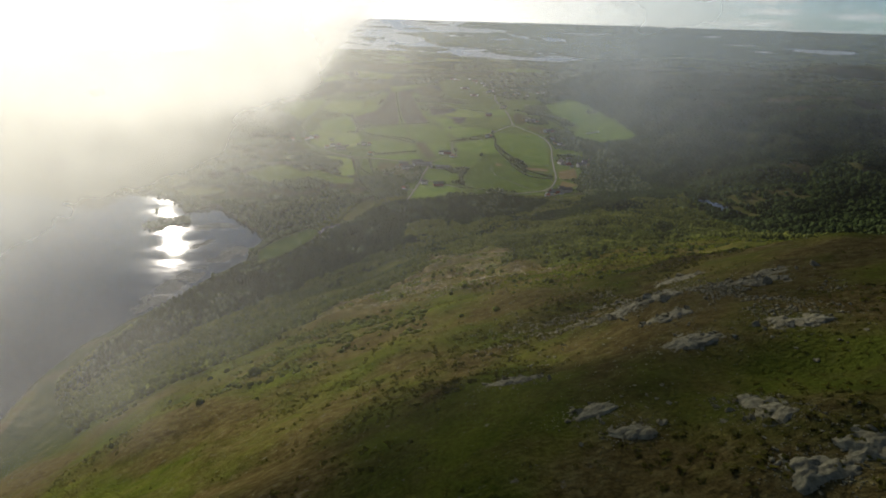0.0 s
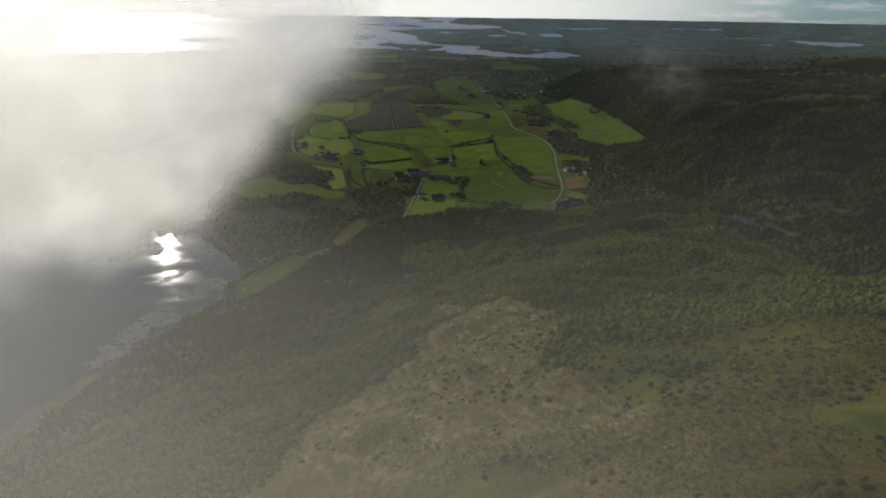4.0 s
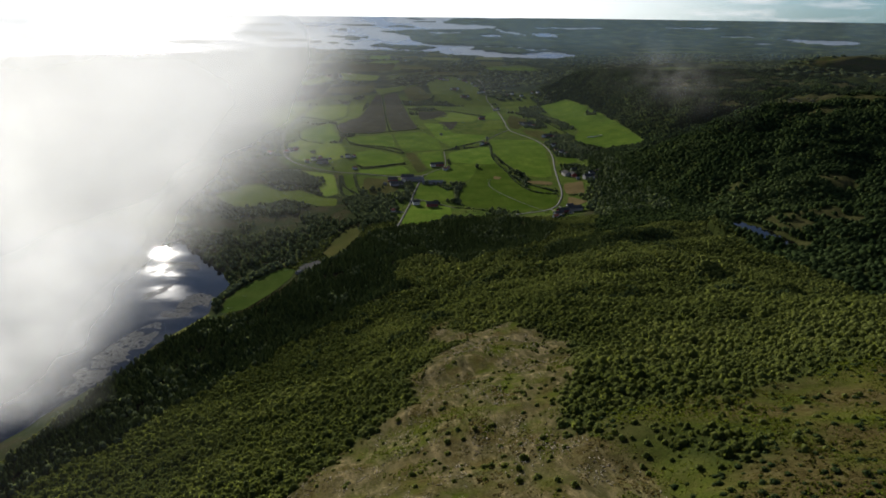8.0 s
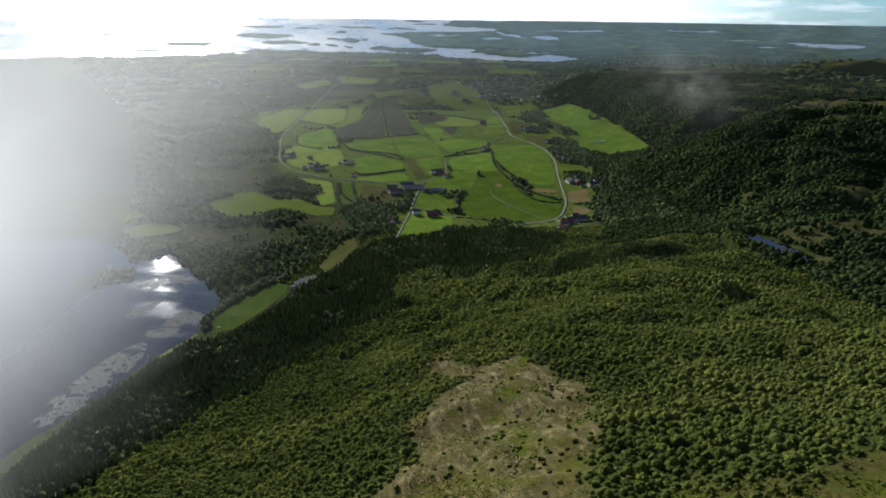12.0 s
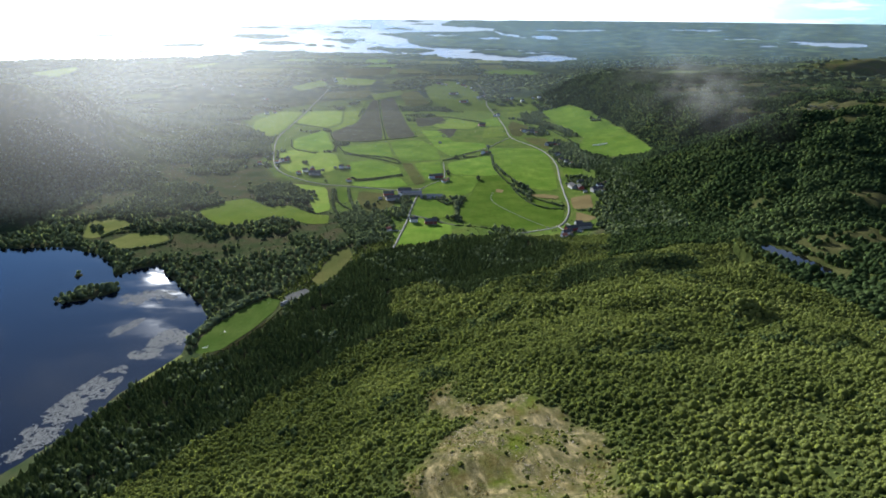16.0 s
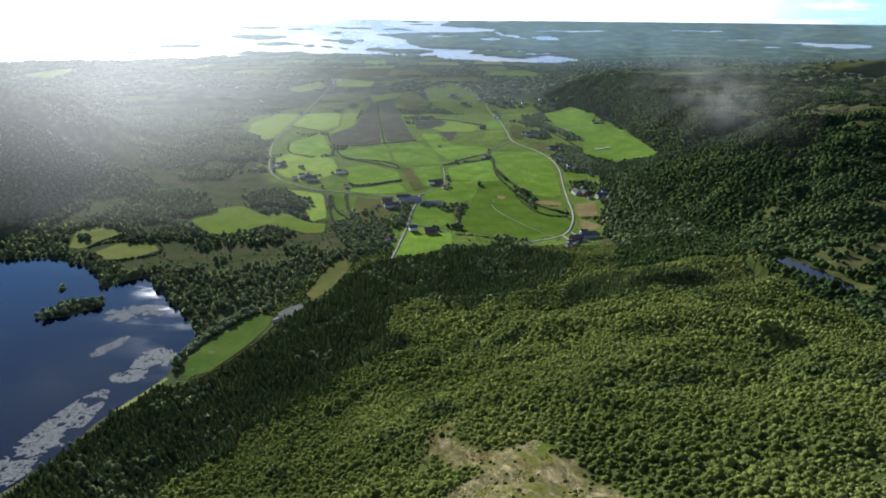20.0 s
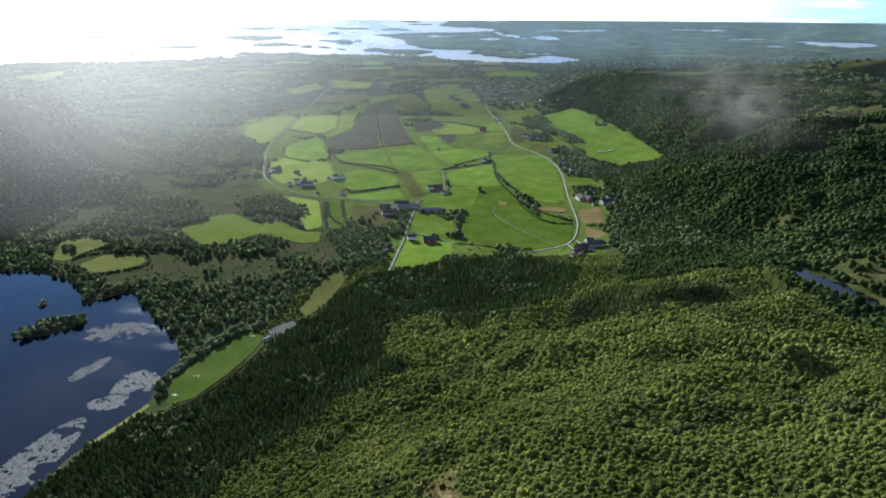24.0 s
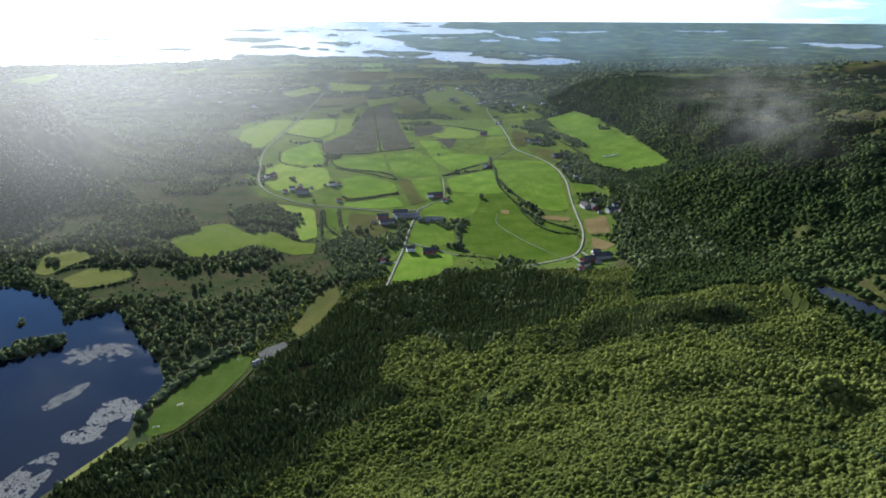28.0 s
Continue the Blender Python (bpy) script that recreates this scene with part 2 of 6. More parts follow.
def ground_z(x, y):
    x, y = np.asarray(x, float), np.asarray(y, float)
    z = np.einsum("ni,ij,nj->n", weights(YS, y), ZS, weights(XS, x))
    r = np.hypot(x - HUB[0], y - HUB[1])
    high = ss(8, 45, z)
    keep = 1 - ss(2700, 3700, r)
    z = 2 + (z - 2) * keep
    # knolls and gullies on the heights
    u, w = x * 0.8 - y * 0.6, x * 0.6 + y * 0.8
    z = z + high * keep * (24 * (fbm(u / 55, w / 140, 5, 3) - 0.5) * ss(560, 700, y) + 18 * (fbm(x / 95, y / 70, 6, 3) - 0.5) * ss(330, 460, x) + 11 * (fbm(x / 130, y / 130, 3, 3) - 0.5) + 10 * (fbm(x / 38, y / 38, 9, 3) - 0.5) + 0.9 * (vnoise(x / 7, y / 7, 12) - 0.5))
    z = z + (1 - high) * 2.6 * (fbm(x / 170, y / 120, 21, 3) - 0.42)
    # rolling pastures
    z = z + (1 - high) * 5.0 * (fbm(x / 62 + 0.3 * y / 62, y / 80, 23, 2) - 0.42) * ss(-15, 60, inside_distance(x, y, FARM))
    # low hills over the plain on the left, a mountain far on the right
    z = z + 125 * np.exp(-(((x + 1080) / 280) ** 2) - (((y - 1950) / 230) ** 2)) * (0.75 + 0.5 * fbm(x / 120, y / 120, 31, 3))
    z = z + 165 * np.exp(-(((x + 872) / 165) ** 2) - (((y - 1620) / 125) ** 2)) * (0.82 + 0.36 * fbm(x / 70, y / 70, 32, 3))
    z = z + 78 * np.exp(-(((x + 800) / 90) ** 2) - (((y - 1775) / 75) ** 2)) * (0.85 + 0.3 * fbm(x / 50, y / 50, 34, 3))
    z = z + 125 * np.exp(-(((x - 1640) / 430) ** 2) - (((y - 3050) / 260) ** 2)) * (0.7 + 0.6 * fbm(x / 200, y / 200, 33, 4))
    # the wooded scarp above the long pasture, and the rocky knoll south of it
    foot = x - 446 + 0.103 * (y - 1723)
    scarp = ss(1640, 1850, y) * ss(3050, 2750, y) * ss(1500, 1000, x)
    top = 104 + 34 * (fbm(x / 150, y / 130, 37, 3) - 0.5) * ss(30, 130, foot)
    z = np.maximum(z, 2 + scarp * top * ss(0, 150, foot + 30 * (fbm(x / 60, y / 60, 38, 3) - 0.5)))
    z = z + 20 * np.exp(-(((x - 640) / 110) ** 2) - (((y - 1610) / 75) ** 2))
    # a knoll on the lower slope
    z = z + 13 * np.exp(-(((x - 200 - 0.3 * (y - 932)) / 46) ** 2) - (((y - 932) / np.where(y < 932, 13, 34)) ** 2)) + 6 * np.exp(-(((x - 60) / 70) ** 2) - (((y - 800) / 22) ** 2))
    # the brow above the spruce wood
    z = z - 8 * ss(-4, 30, inside_distance(x, y, CONIFERS)) * ss(9, 24, z)
    far = ss(3800, 4700, r)
    m = sea_mask(x, y)
    z = z * (1 - far) + far * (-8 + np.clip(m * 30, -25, 7) + 5 * ss(0.15, 0.8, m) * fbm(x / 500, y / 500, 50, 3))
    # the lake, its island and the pond
    d = inside_distance(x, y, LAKE) + 6 * (fbm(x / 22, y / 22, 60, 3) - 0.5)
    near = r < 2000
    z = np.where(near & (d > -60), np.minimum(z, np.maximum(-d * 0.22, -5.0)), z)
    z = np.where(near & (d > -9) & (d < 0), np.maximum(z, -d * 0.12), z)
    z = np.where(near & (d <= -9) & (d > -500) & (z < 1.2), 1.2, z)
    e = 1 - ((x + 418) * 0.8 + (y - 978) * 0.6) ** 2 / 36**2 - ((x + 418) * 0.6 - (y - 978) * 0.8) ** 2 / 17**2
    e2 = 1 - ((x + 458) ** 2 / 5**2 + (y - 1037) ** 2 / 11**2)
    z = np.where(near & (d > 0), np.maximum(z, np.maximum(np.clip(e * 2.0, -5, 1.4), np.clip(e2 * 0.7, -5, 0.5))), z)
    p = inside_distance(x, y, POND)
    return np.where(p > -25, np.where(p > 0, POND_Z - np.minimum(p * 0.3, 2), np.maximum(np.minimum(z, POND_Z + 1 - p * 0.5), POND_Z + 0.3 - p * 0.03)), z)


# Land cover: 1 where the hilltop is open heath, scree or clearing.
CLEARING = [(-5, 628), (-17, 596), (-2, 576), (9, 563), (29, 566), (41, 529), (54, 494), (46, 455), (41, 425), (36, 398), (28, 373), (24, 350), (30, 320), (40, 298), (46, 272), (28, 258), (-30, 255),
            (-64, 300), (-66, 343), (-59, 368), (-46, 399), (-25, 442), (-35, 489), (-24, 504), (-14, 528), (-1, 542), (-22, 580), (-24, 605)]


def bare(x, y):
    d = inside_distance(x, y, CLEARING) + 15 * (fbm(x / 11, y / 11, 70, 3) - 0.5)
    return ss(-3, 5, d)


def heath(x, y):
    edge = 318 + 70 * ss(60, 160, x) + 110 * (fbm(x / 70, y / 70, 72, 3) - 0.5) - 100 * ss(-55, -110, x)
    return ss(25, -25, y - edge)


FARM = [(-90, 1140), (0, 1150), (80, 1205), (170, 1170), (215, 1240), (285, 1500), (290, 1780), (450, 1800), (465, 1900), (380, 2520), (300, 2650), (150, 3500), (0, 3650), (-150, 3230),
        (-330, 2900), (-560, 2500), (-600, 2280), (-440, 1950), (-400, 1700), (-340, 1560), (-210, 1480), (-200, 1330), (-130, 1280)]
CONIFERS = [(-300, 700), (-288, 752), (-262, 800), (-238, 805), (-214, 845), (-185, 915), (-172, 965), (-140, 1026), (-118, 1095), (-80, 1132), (-7, 1150),
            (60, 1195), (103, 1168), (142, 1117), (110, 1012), (57, 946), (19, 914), (-16, 943), (-49, 985), (-66, 940), (-62, 866), (-56, 832), (-98, 784), (-123, 752), (-160, 702), (-193, 650), (-220, 600), (-262, 540), (-300, 500), (-318, 560)]
KNOLL = [(96, 904), (130, 925), (169, 893), (190, 922), (232, 922), (249, 963), (203, 975), (157, 994), (112, 965)]


def spruce_side(x, y):
    """How far inside the spruce wood, whose edge wanders into the birches."""
    return inside_distance(x, y, CONIFERS) + 34 * (fbm(np.asarray(x) / 26, np.asarray(y) / 40, 109, 3) - 0.5)


# ---- meshes ----
def mesh_np(name, verts, faces, mats=(), smooth=False, tint=None, index=None):
    """A mesh from arrays; faces is (n, 3) or (n, 4)."""
    me = bpy.data.meshes.new(name)
    faces = np.asarray(faces, np.int32)
    k = faces.shape[1]
    me.vertices.add(len(verts))
    me.vertices.foreach_set("co", np.asarray(verts, np.float32).ravel())
    me.loops.add(faces.size)
    me.loops.foreach_set("vertex_index", faces.ravel())
    me.polygons.add(len(faces))
    me.polygons.foreach_set("loop_start", np.arange(0, faces.size, k, dtype=np.int32))
    if smooth:
        me.polygons.foreach_set("use_smooth", np.ones(len(faces), bool))
    for m in mats:
        me.materials.append(m)
    if index is not None:
        me.polygons.foreach_set("material_index", np.asarray(index, np.int32))
    if tint is not None:
        for key, values in tint.items():
            a = me.attributes.new(key, "FLOAT", "POINT")
            a.data.foreach_set("value", np.asarray(values, np.float32))
    me.update(calc_edges=True)
    return me


def part(name, bm, material, parent, label=""):
    me = bpy.data.meshes.new(name)
    bm.to_mesh(me)
    bm.free()
    me.materials.append(material)
    ob = new(name, me)
    ob.parent = parent
    return tagged(ob, label)


def box(bm, x0, y0, z0, x1, y1, z1):
    v = [bm.verts.new(p) for p in ((x0, y0, z0), (x1, y0, z0), (x1, y1, z0), (x0, y1, z0), (x0, y0, z1), (x1, y0, z1), (x1, y1, z1), (x0, y1, z1))]
    for q in ((3, 2, 1, 0), (4, 5, 6, 7), (0, 1, 5, 4), (1, 2, 6, 5), (2, 3, 7, 6), (3, 0, 4, 7)):
        bm.faces.new([v[i] for i in q])
    return bm


# ---- materials ----
def material(name, rough=0.9, spec=0.2):
    m = bpy.data.materials.new(name)
    m.use_nodes = True
    b = m.node_tree.nodes["Principled BSDF"]
    b.inputs["Roughness"].default_value = rough
    b.inputs["Specular IOR Level"].default_value = spec
    return m, m.node_tree, b


def noise_node(nt, scale, detail=4.0, coord="Object", rough=0.55, stretch=None):
    c = nt.nodes.new("ShaderNodeTexCoord")
    n = nt.nodes.new("ShaderNodeTexNoise")
    n.inputs["Scale"].default_value, n.inputs["Detail"].default_value, n.inputs["Roughness"].default_value = scale, detail, rough
    if stretch:
        mp = nt.nodes.new("ShaderNodeMapping")
        mp.inputs["Scale"].default_value = stretch[:3]
        mp.inputs["Rotation"].default_value = (0, 0, stretch[3] if len(stretch) > 3 else 0)
        link(nt, c.outputs[coord], mp.inputs["Vector"])
        link(nt, mp.outputs[0], n.inputs["Vector"])
    else:
        link(nt, c.outputs[coord], n.inputs["Vector"])
    return n.outputs["Fac"]


def ramp(nt, fac, *stops):
    r = nt.nodes.new("ShaderNodeValToRGB")
    while len(r.color_ramp.elements) < len(stops):
        r.color_ramp.elements.new(0.5)
    for e, (p, c) in zip(r.color_ramp.elements, stops):
        e.position, e.color = p, (*c, 1) if len(c) == 3 else c
    link(nt, fac, r.inputs[0])
    return r.outputs["Color"]


def mix(nt, fac, a, b, mode="MIX"):
    n = nt.nodes.new("ShaderNodeMixRGB")
    n.blend_type = mode
    for s, v in zip(n.inputs, (fac, a, b)):
        if hasattr(v, "is_linked"):
            link(nt, v, s)
        elif isinstance(v, (int, float)):
            s.default_value = v
        else:
            s.default_value = (*v, 1)
    return n.outputs[0]


def attr(nt, name):
    a = nt.nodes.new("ShaderNodeAttribute")
    a.attribute_name = name
    return a.outputs["Fac"]


def bump(nt, b, height, strength, distance):
    n = nt.nodes.new("ShaderNodeBump")
    n.inputs["Strength"].default_value, n.inputs["Distance"].default_value = strength, distance
    link(nt, height, n.inputs["Height"])
    link(nt, n.outputs[0], b.inputs["Normal"])


def grey(v):
    return (v, v, v)


def streaks(nt, scale, detail, angle, ratio, rough=0.6):
    """Noise drawn out along an angle on the plan."""
    c, mp, n = nt.nodes.new("ShaderNodeTexCoord"), nt.nodes.new("ShaderNodeMapping"), nt.nodes.new("ShaderNodeTexNoise")
    mp.vector_type = "TEXTURE"
    mp.inputs["Rotation"].default_value, mp.inputs["Scale"].default_value = (0, 0, angle), (ratio, 1, 1)
    n.inputs["Scale"].default_value, n.inputs["Detail"].default_value, n.inputs["Roughness"].default_value = scale, detail, rough
    link(nt, c.outputs["Object"], mp.inputs["Vector"])
    link(nt, mp.outputs[0], n.inputs["Vector"])
    return n.outputs["Fac"]


def ground_material():
    m, nt, b = material("heath_and_scrub_ground", 0.95, 0.0)
    fine, mid, big = noise_node(nt, 1.7, 6), noise_node(nt, 0.09, 6, rough=0.65), noise_node(nt, 0.03, 6, rough=0.65)
    grass = ramp(nt, mid, (0.3, (0.024, 0.034, 0.005)), (0.5, (0.045, 0.058, 0.008)), (0.7, (0.074, 0.080, 0.013)))
    grass = mix(nt, ramp(nt, big, (0.40, grey(0.05)), (0.56, grey(0.85))), grass, ramp(nt, noise_node(nt, 0.45, 6, rough=0.7), (0.36, (0.034, 0.024, 0.010)), (0.5, (0.066, 0.048, 0.019)), (0.64, (0.096, 0.080, 0.034))))
    wood = ramp(nt, mid, (0.3, (0.016, 0.021, 0.007)), (0.5, (0.028, 0.036, 0.010)), (0.7, (0.050, 0.056, 0.017)))
    col = mix(nt, attr(nt, "wood"), grass, wood)
    # cleared ground: straw and peat in streaks down the slope, grown over in patches
    earth = ramp(nt, streaks(nt, 0.30, 8, -1.34, 4.0, 0.68), (0.32, (0.026, 0.028, 0.010)), (0.45, (0.056, 0.050, 0.022)), (0.54, (0.100, 0.084, 0.042)), (0.64, (0.190, 0.150, 0.074)))
    earth = mix(nt, ramp(nt, noise_node(nt, 0.9, 6, rough=0.75), (0.60, grey(0)), (0.68, grey(0.5))), earth, (0.26, 0.235, 0.19))
    veg = ramp(nt, streaks(nt, 0.10, 7, -1.30, 2.2, 0.66), (0.40, grey(0)), (0.54, grey(1)))
    cover = mix(nt, attr(nt, "bare"), grey(0), veg)
    col = mix(nt, cover, col, earth)
    col = mix(nt, attr(nt, "plain"), col, ramp(nt, big, (0.32, (0.024, 0.034, 0.014)), (0.48, (0.038, 0.046, 0.020)), (0.60, (0.052, 0.046, 0.025)), (0.75, (0.054, 0.064, 0.028))))
    turf = ramp(nt, noise_node(nt, 0.035, 6, rough=0.65), (0.3, (0.040, 0.062, 0.014)), (0.5, (0.066, 0.094, 0.019)), (0.7, (0.092, 0.100, 0.028)))
    col = mix(nt, attr(nt, "farm"), col, turf)
    # the far plain: woods, bogs and small fields drawn out by distance
    patch = noise_node(nt, 0.016, 7, rough=0.68, stretch=(1, 1, 5.5))
    parcel = ramp(nt, patch, (0.36, (0.010, 0.017, 0.012)), (0.47, (0.019, 0.028, 0.016)), (0.55, (0.034, 0.042, 0.021)), (0.63, (0.058, 0.070, 0.026)), (0.72, (0.085, 0.105, 0.034)))
    parcel = mix(nt, ramp(nt, attr(nt, "parcel"), (0.62, grey(0)), (0.70, grey(0.75))), parcel, (0.075, 0.098, 0.026))
    col = mix(nt, attr(nt, "far"), col, parcel)
    # near-black ground colour inside the spruce wood and on the knoll
    col = mix(nt, attr(nt, "dark_floor"), col, ramp(nt, mid, (0.3, (0.010, 0.010, 0.006)), (0.7, (0.024, 0.022, 0.012))))
    moor = mix(nt, mid, (0.030, 0.036, 0.012), (0.070, 0.060, 0.026))
    col = mix(nt, attr(nt, "moor"), col, moor)
    stone = ramp(nt, noise_node(nt, 0.55, 9, rough=0.75), (0.60, grey(0)), (0.68, grey(1)))
    col = mix(nt, mix(nt, attr(nt, "stony"), grey(0), stone), col, (0.13, 0.12, 0.10))
    col = mix(nt, 0.45, col, ramp(nt, fine, (0.3, grey(0.35)), (0.7, grey(1.4))), "MULTIPLY")
    link(nt, col, b.inputs["Base Color"])
    bump(nt, b, fine, 0.8, 0.5)
    return m


def field_material(name, a, c, stripe=0.35, dirt=0.0):
    m, nt, b = material(name, 0.95, 0.0)
    info = nt.nodes.new("ShaderNodeObjectInfo")
    big, fine = noise_node(nt, 0.022, 5), noise_node(nt, 0.5, 5)
    col = mix(nt, ramp(nt, big, (0.35, grey(0)), (0.65, grey(1))), a, c)
    col = mix(nt, ramp(nt, noise_node(nt, 0.16, 4, stretch=(1, 0.12, 1, 0.35)), (0.40, grey(0)), (0.62, grey(stripe))), col, tuple(0.62 * v for v in c))
    col = mix(nt, ramp(nt, noise_node(nt, 0.045, 6, rough=0.7), (0.42, grey(0)), (0.62, grey(0.55))), col, tuple(0.85 * v for v in a))
    shade = ramp(nt, info.outputs["Random"], (0.0, grey(0.66)), (1.0, grey(1.24)))
    col = mix(nt, 1.0, col, shade, "MULTIPLY")
    if dirt:
        col = mix(nt, ramp(nt, noise_node(nt, 0.03, 6, rough=0.7), (0.52, grey(0)), (0.64, grey(dirt))), col, (0.15, 0.12, 0.06))
    col = mix(nt, 0.35, col, ramp(nt, fine, (0.3, grey(0.55)), (0.7, grey(1.35))), "MULTIPLY")
    link(nt, col, b.inputs["Base Color"])
    bump(nt, b, fine, 0.5, 0.25)
    return m


def leaf_material(name, dark, light, yellow=None, through_light=0.35):
    m = bpy.data.materials.new(name)
    m.use_nodes = True
    nt = m.node_tree
    nt.nodes.clear()
    g = nt.nodes.new("ShaderNodeNewGeometry")
    info = nt.nodes.new("ShaderNodeObjectInfo")
    add = nt.nodes.new("ShaderNodeMath")
    add.operation = "ADD"
    link(nt, attr(nt, "tint"), add.inputs[0])
    scale = nt.nodes.new("ShaderNodeMath")
    scale.operation = "MULTIPLY"
    scale.inputs[1].default_value = 0.20
    link(nt, g.outputs["Random Per Island"], scale.inputs[0])
    link(nt, scale.outputs[0], add.inputs[1])
    col = ramp(nt, add.outputs[0], (0.05, dark), (0.75, light), (1.0, yellow or light))
    col = mix(nt, 0.6, col, ramp(nt, noise_node(nt, 1.6, 5, rough=0.7), (0.32, grey(0.4)), (0.68, grey(1.5))), "MULTIPLY")
    d, t, s, o = (nt.nodes.new("ShaderNode" + k) for k in ("BsdfDiffuse", "BsdfTranslucent", "MixShader", "OutputMaterial"))
    link(nt, col, d.inputs["Color"])
    link(nt, mix(nt, 1.0, col, (1.25, 1.25, 0.75), "MULTIPLY"), t.inputs["Color"])
    s.inputs[0].default_value = through_light
    nb = nt.nodes.new("ShaderNodeBump")
    nb.inputs["Strength"].default_value, nb.inputs["Distance"].default_value = 0.8, 0.45
    link(nt, noise_node(nt, 1.9, 4, rough=0.65), nb.inputs["Height"])
    link(nt, nb.outputs[0], d.inputs["Normal"])
    link(nt, d.outputs[0], s.inputs[1])
    link(nt, t.outputs[0], s.inputs[2])
    link(nt, s.outputs[0], o.inputs[0])
    return m


def plain_material(name, a, c, scale=1.0, rough=0.85, spec=0.3, relief=0.3, metal=0.0):
    m, nt, b = material(name, rough, spec)
    n = noise_node(nt, scale, 6, rough=0.65)
    link(nt, ramp(nt, n, (0.3, a), (0.7, c)), b.inputs["Base Color"])
    b.inputs["Metallic"].default_value = metal
    bump(nt, b, n, relief, 0.1)
    return m


def water_material(name, deep, ripple, rough=0.06, shine=0.21):
    m, nt, b = material(name, rough, 0.36)
    b.inputs["IOR"].default_value = 1.33
    b.inputs["Specular IOR Level"].default_value = shine
    big = noise_node(nt, 0.012, 5, stretch=(1, 2.2, 1, 0.9))
    link(nt, mix(nt, big, deep, tuple(1.5 * v for v in deep)), b.inputs["Base Color"])
    link(nt, ramp(nt, big, (0.45, grey(0.02)), (0.6, grey(0.055))), b.inputs["Roughness"])
    wind = ramp(nt, noise_node(nt, 0.03, 5, rough=0.65, stretch=(0.35, 1.6, 1, 0.75)), (0.42, grey(0)), (0.62, grey(1)))
    waves = mix(nt, 1.0, noise_node(nt, 0.8, 5, rough=0.7, stretch=(1, 2.0, 1, 0.6)), wind, "MULTIPLY")
    bump(nt, b, waves, ripple, 0.35)
    return m


def sea_material():
    """Open sea, seen at a very low angle."""
    m, nt, b = material("sea_water", 0.12, 0.5)
    b.inputs["IOR"].default_value = 3.2
    b.inputs["Base Color"].default_value = (0.115, 0.125, 0.125, 1)
    link(nt, ramp(nt, noise_node(nt, 0.004, 4), (0.4, grey(0.22)), (0.6, grey(0.40))), b.inputs["Roughness"])
    return m


M_GROUND = ground_material()
M_PASTURE = field_material("pasture_grass", (0.060, 0.106, 0.014), (0.108, 0.150, 0.024))
M_HAY = field_material("dry_meadow", (0.075, 0.085, 0.024), (0.105, 0.105, 0.036), 0.3)
M_MEADOW = field_material("mown_meadow", (0.094, 0.136, 0.022), (0.130, 0.160, 0.032), 0.3)
M_ROUGH = field_material("rough_grazing", (0.042, 0.048, 0.015), (0.064, 0.060, 0.020), 0.3, 0.1)
M_PLOUGH = field_material("ploughed_soil", (0.036, 0.036, 0.026), (0.053, 0.053, 0.036), 0.5)
M_STUBBLE = field_material("stubble", (0.120, 0.092, 0.040), (0.165, 0.128, 0.058), 0.4)
M_GRAVEL = plain_material("gravel_road", (0.145, 0.138, 0.12), (0.20, 0.192, 0.168), 0.6, 1.0, 0.0)
M_YARD = plain_material("worn_yard_gravel", (0.045, 0.045, 0.042), (0.085, 0.083, 0.076), 0.3, 1.0, 0.0)
M_BIRCH = leaf_material("birch_leaves", (0.055, 0.070, 0.019), (0.146, 0.164, 0.047), (0.200, 0.205, 0.065), 0.45)
M_CONIFER = leaf_material("spruce_needles", (0.024, 0.036, 0.014), (0.058, 0.077, 0.029), None, 0.3)
M_BROAD = leaf_material("alder_leaves", (0.062, 0.080, 0.041), (0.135, 0.160, 0.082), (0.178, 0.197, 0.105), 0.4)
M_RIDGE = leaf_material("ridge_leaves", (0.024, 0.039, 0.015), (0.058, 0.080, 0.029), (0.086, 0.104, 0.039), 0.42)
M_GRASS = leaf_material("heath_grass", (0.045, 0.046, 0.012), (0.090, 0.086, 0.022), (0.125, 0.098, 0.040), 0.4)
M_MOSS = leaf_material("moss_and_dwarf_birch", (0.054, 0.070, 0.010), (0.106, 0.126, 0.018), (0.140, 0.146, 0.024), 0.35)
M_STRAW = leaf_material("dry_grass_and_bracken", (0.060, 0.050, 0.020), (0.150, 0.114, 0.047), (0.222, 0.170, 0.076), 0.35)
M_BARK = plain_material("bark", (0.08, 0.07, 0.055), (0.2, 0.18, 0.15), 3.0)
M_ROCK = plain_material("lichen_rock", (0.066, 0.062, 0.036), (0.190, 0.178, 0.112), 1.9, 0.95, 0.1, 0.9)
M_LAKE = water_material("lake_water", (0.003, 0.005, 0.010), 0.05)
M_PEAT = water_material("peat_water", (0.004, 0.004, 0.003), 0.05, shine=0.14)
M_PEAT.node_tree.nodes["Principled BSDF"].inputs["Specular IOR Level"].default_value = 0.15
M_PITCH = field_material("pitch_grass", (0.030, 0.050, 0.010), (0.046, 0.063, 0.015), 0.25)
M_SEA = sea_material()
M_LILY = plain_material("lily_leaves", (0.10, 0.10, 0.095), (0.17, 0.17, 0.16), 1.0, 1.0, 0.0)


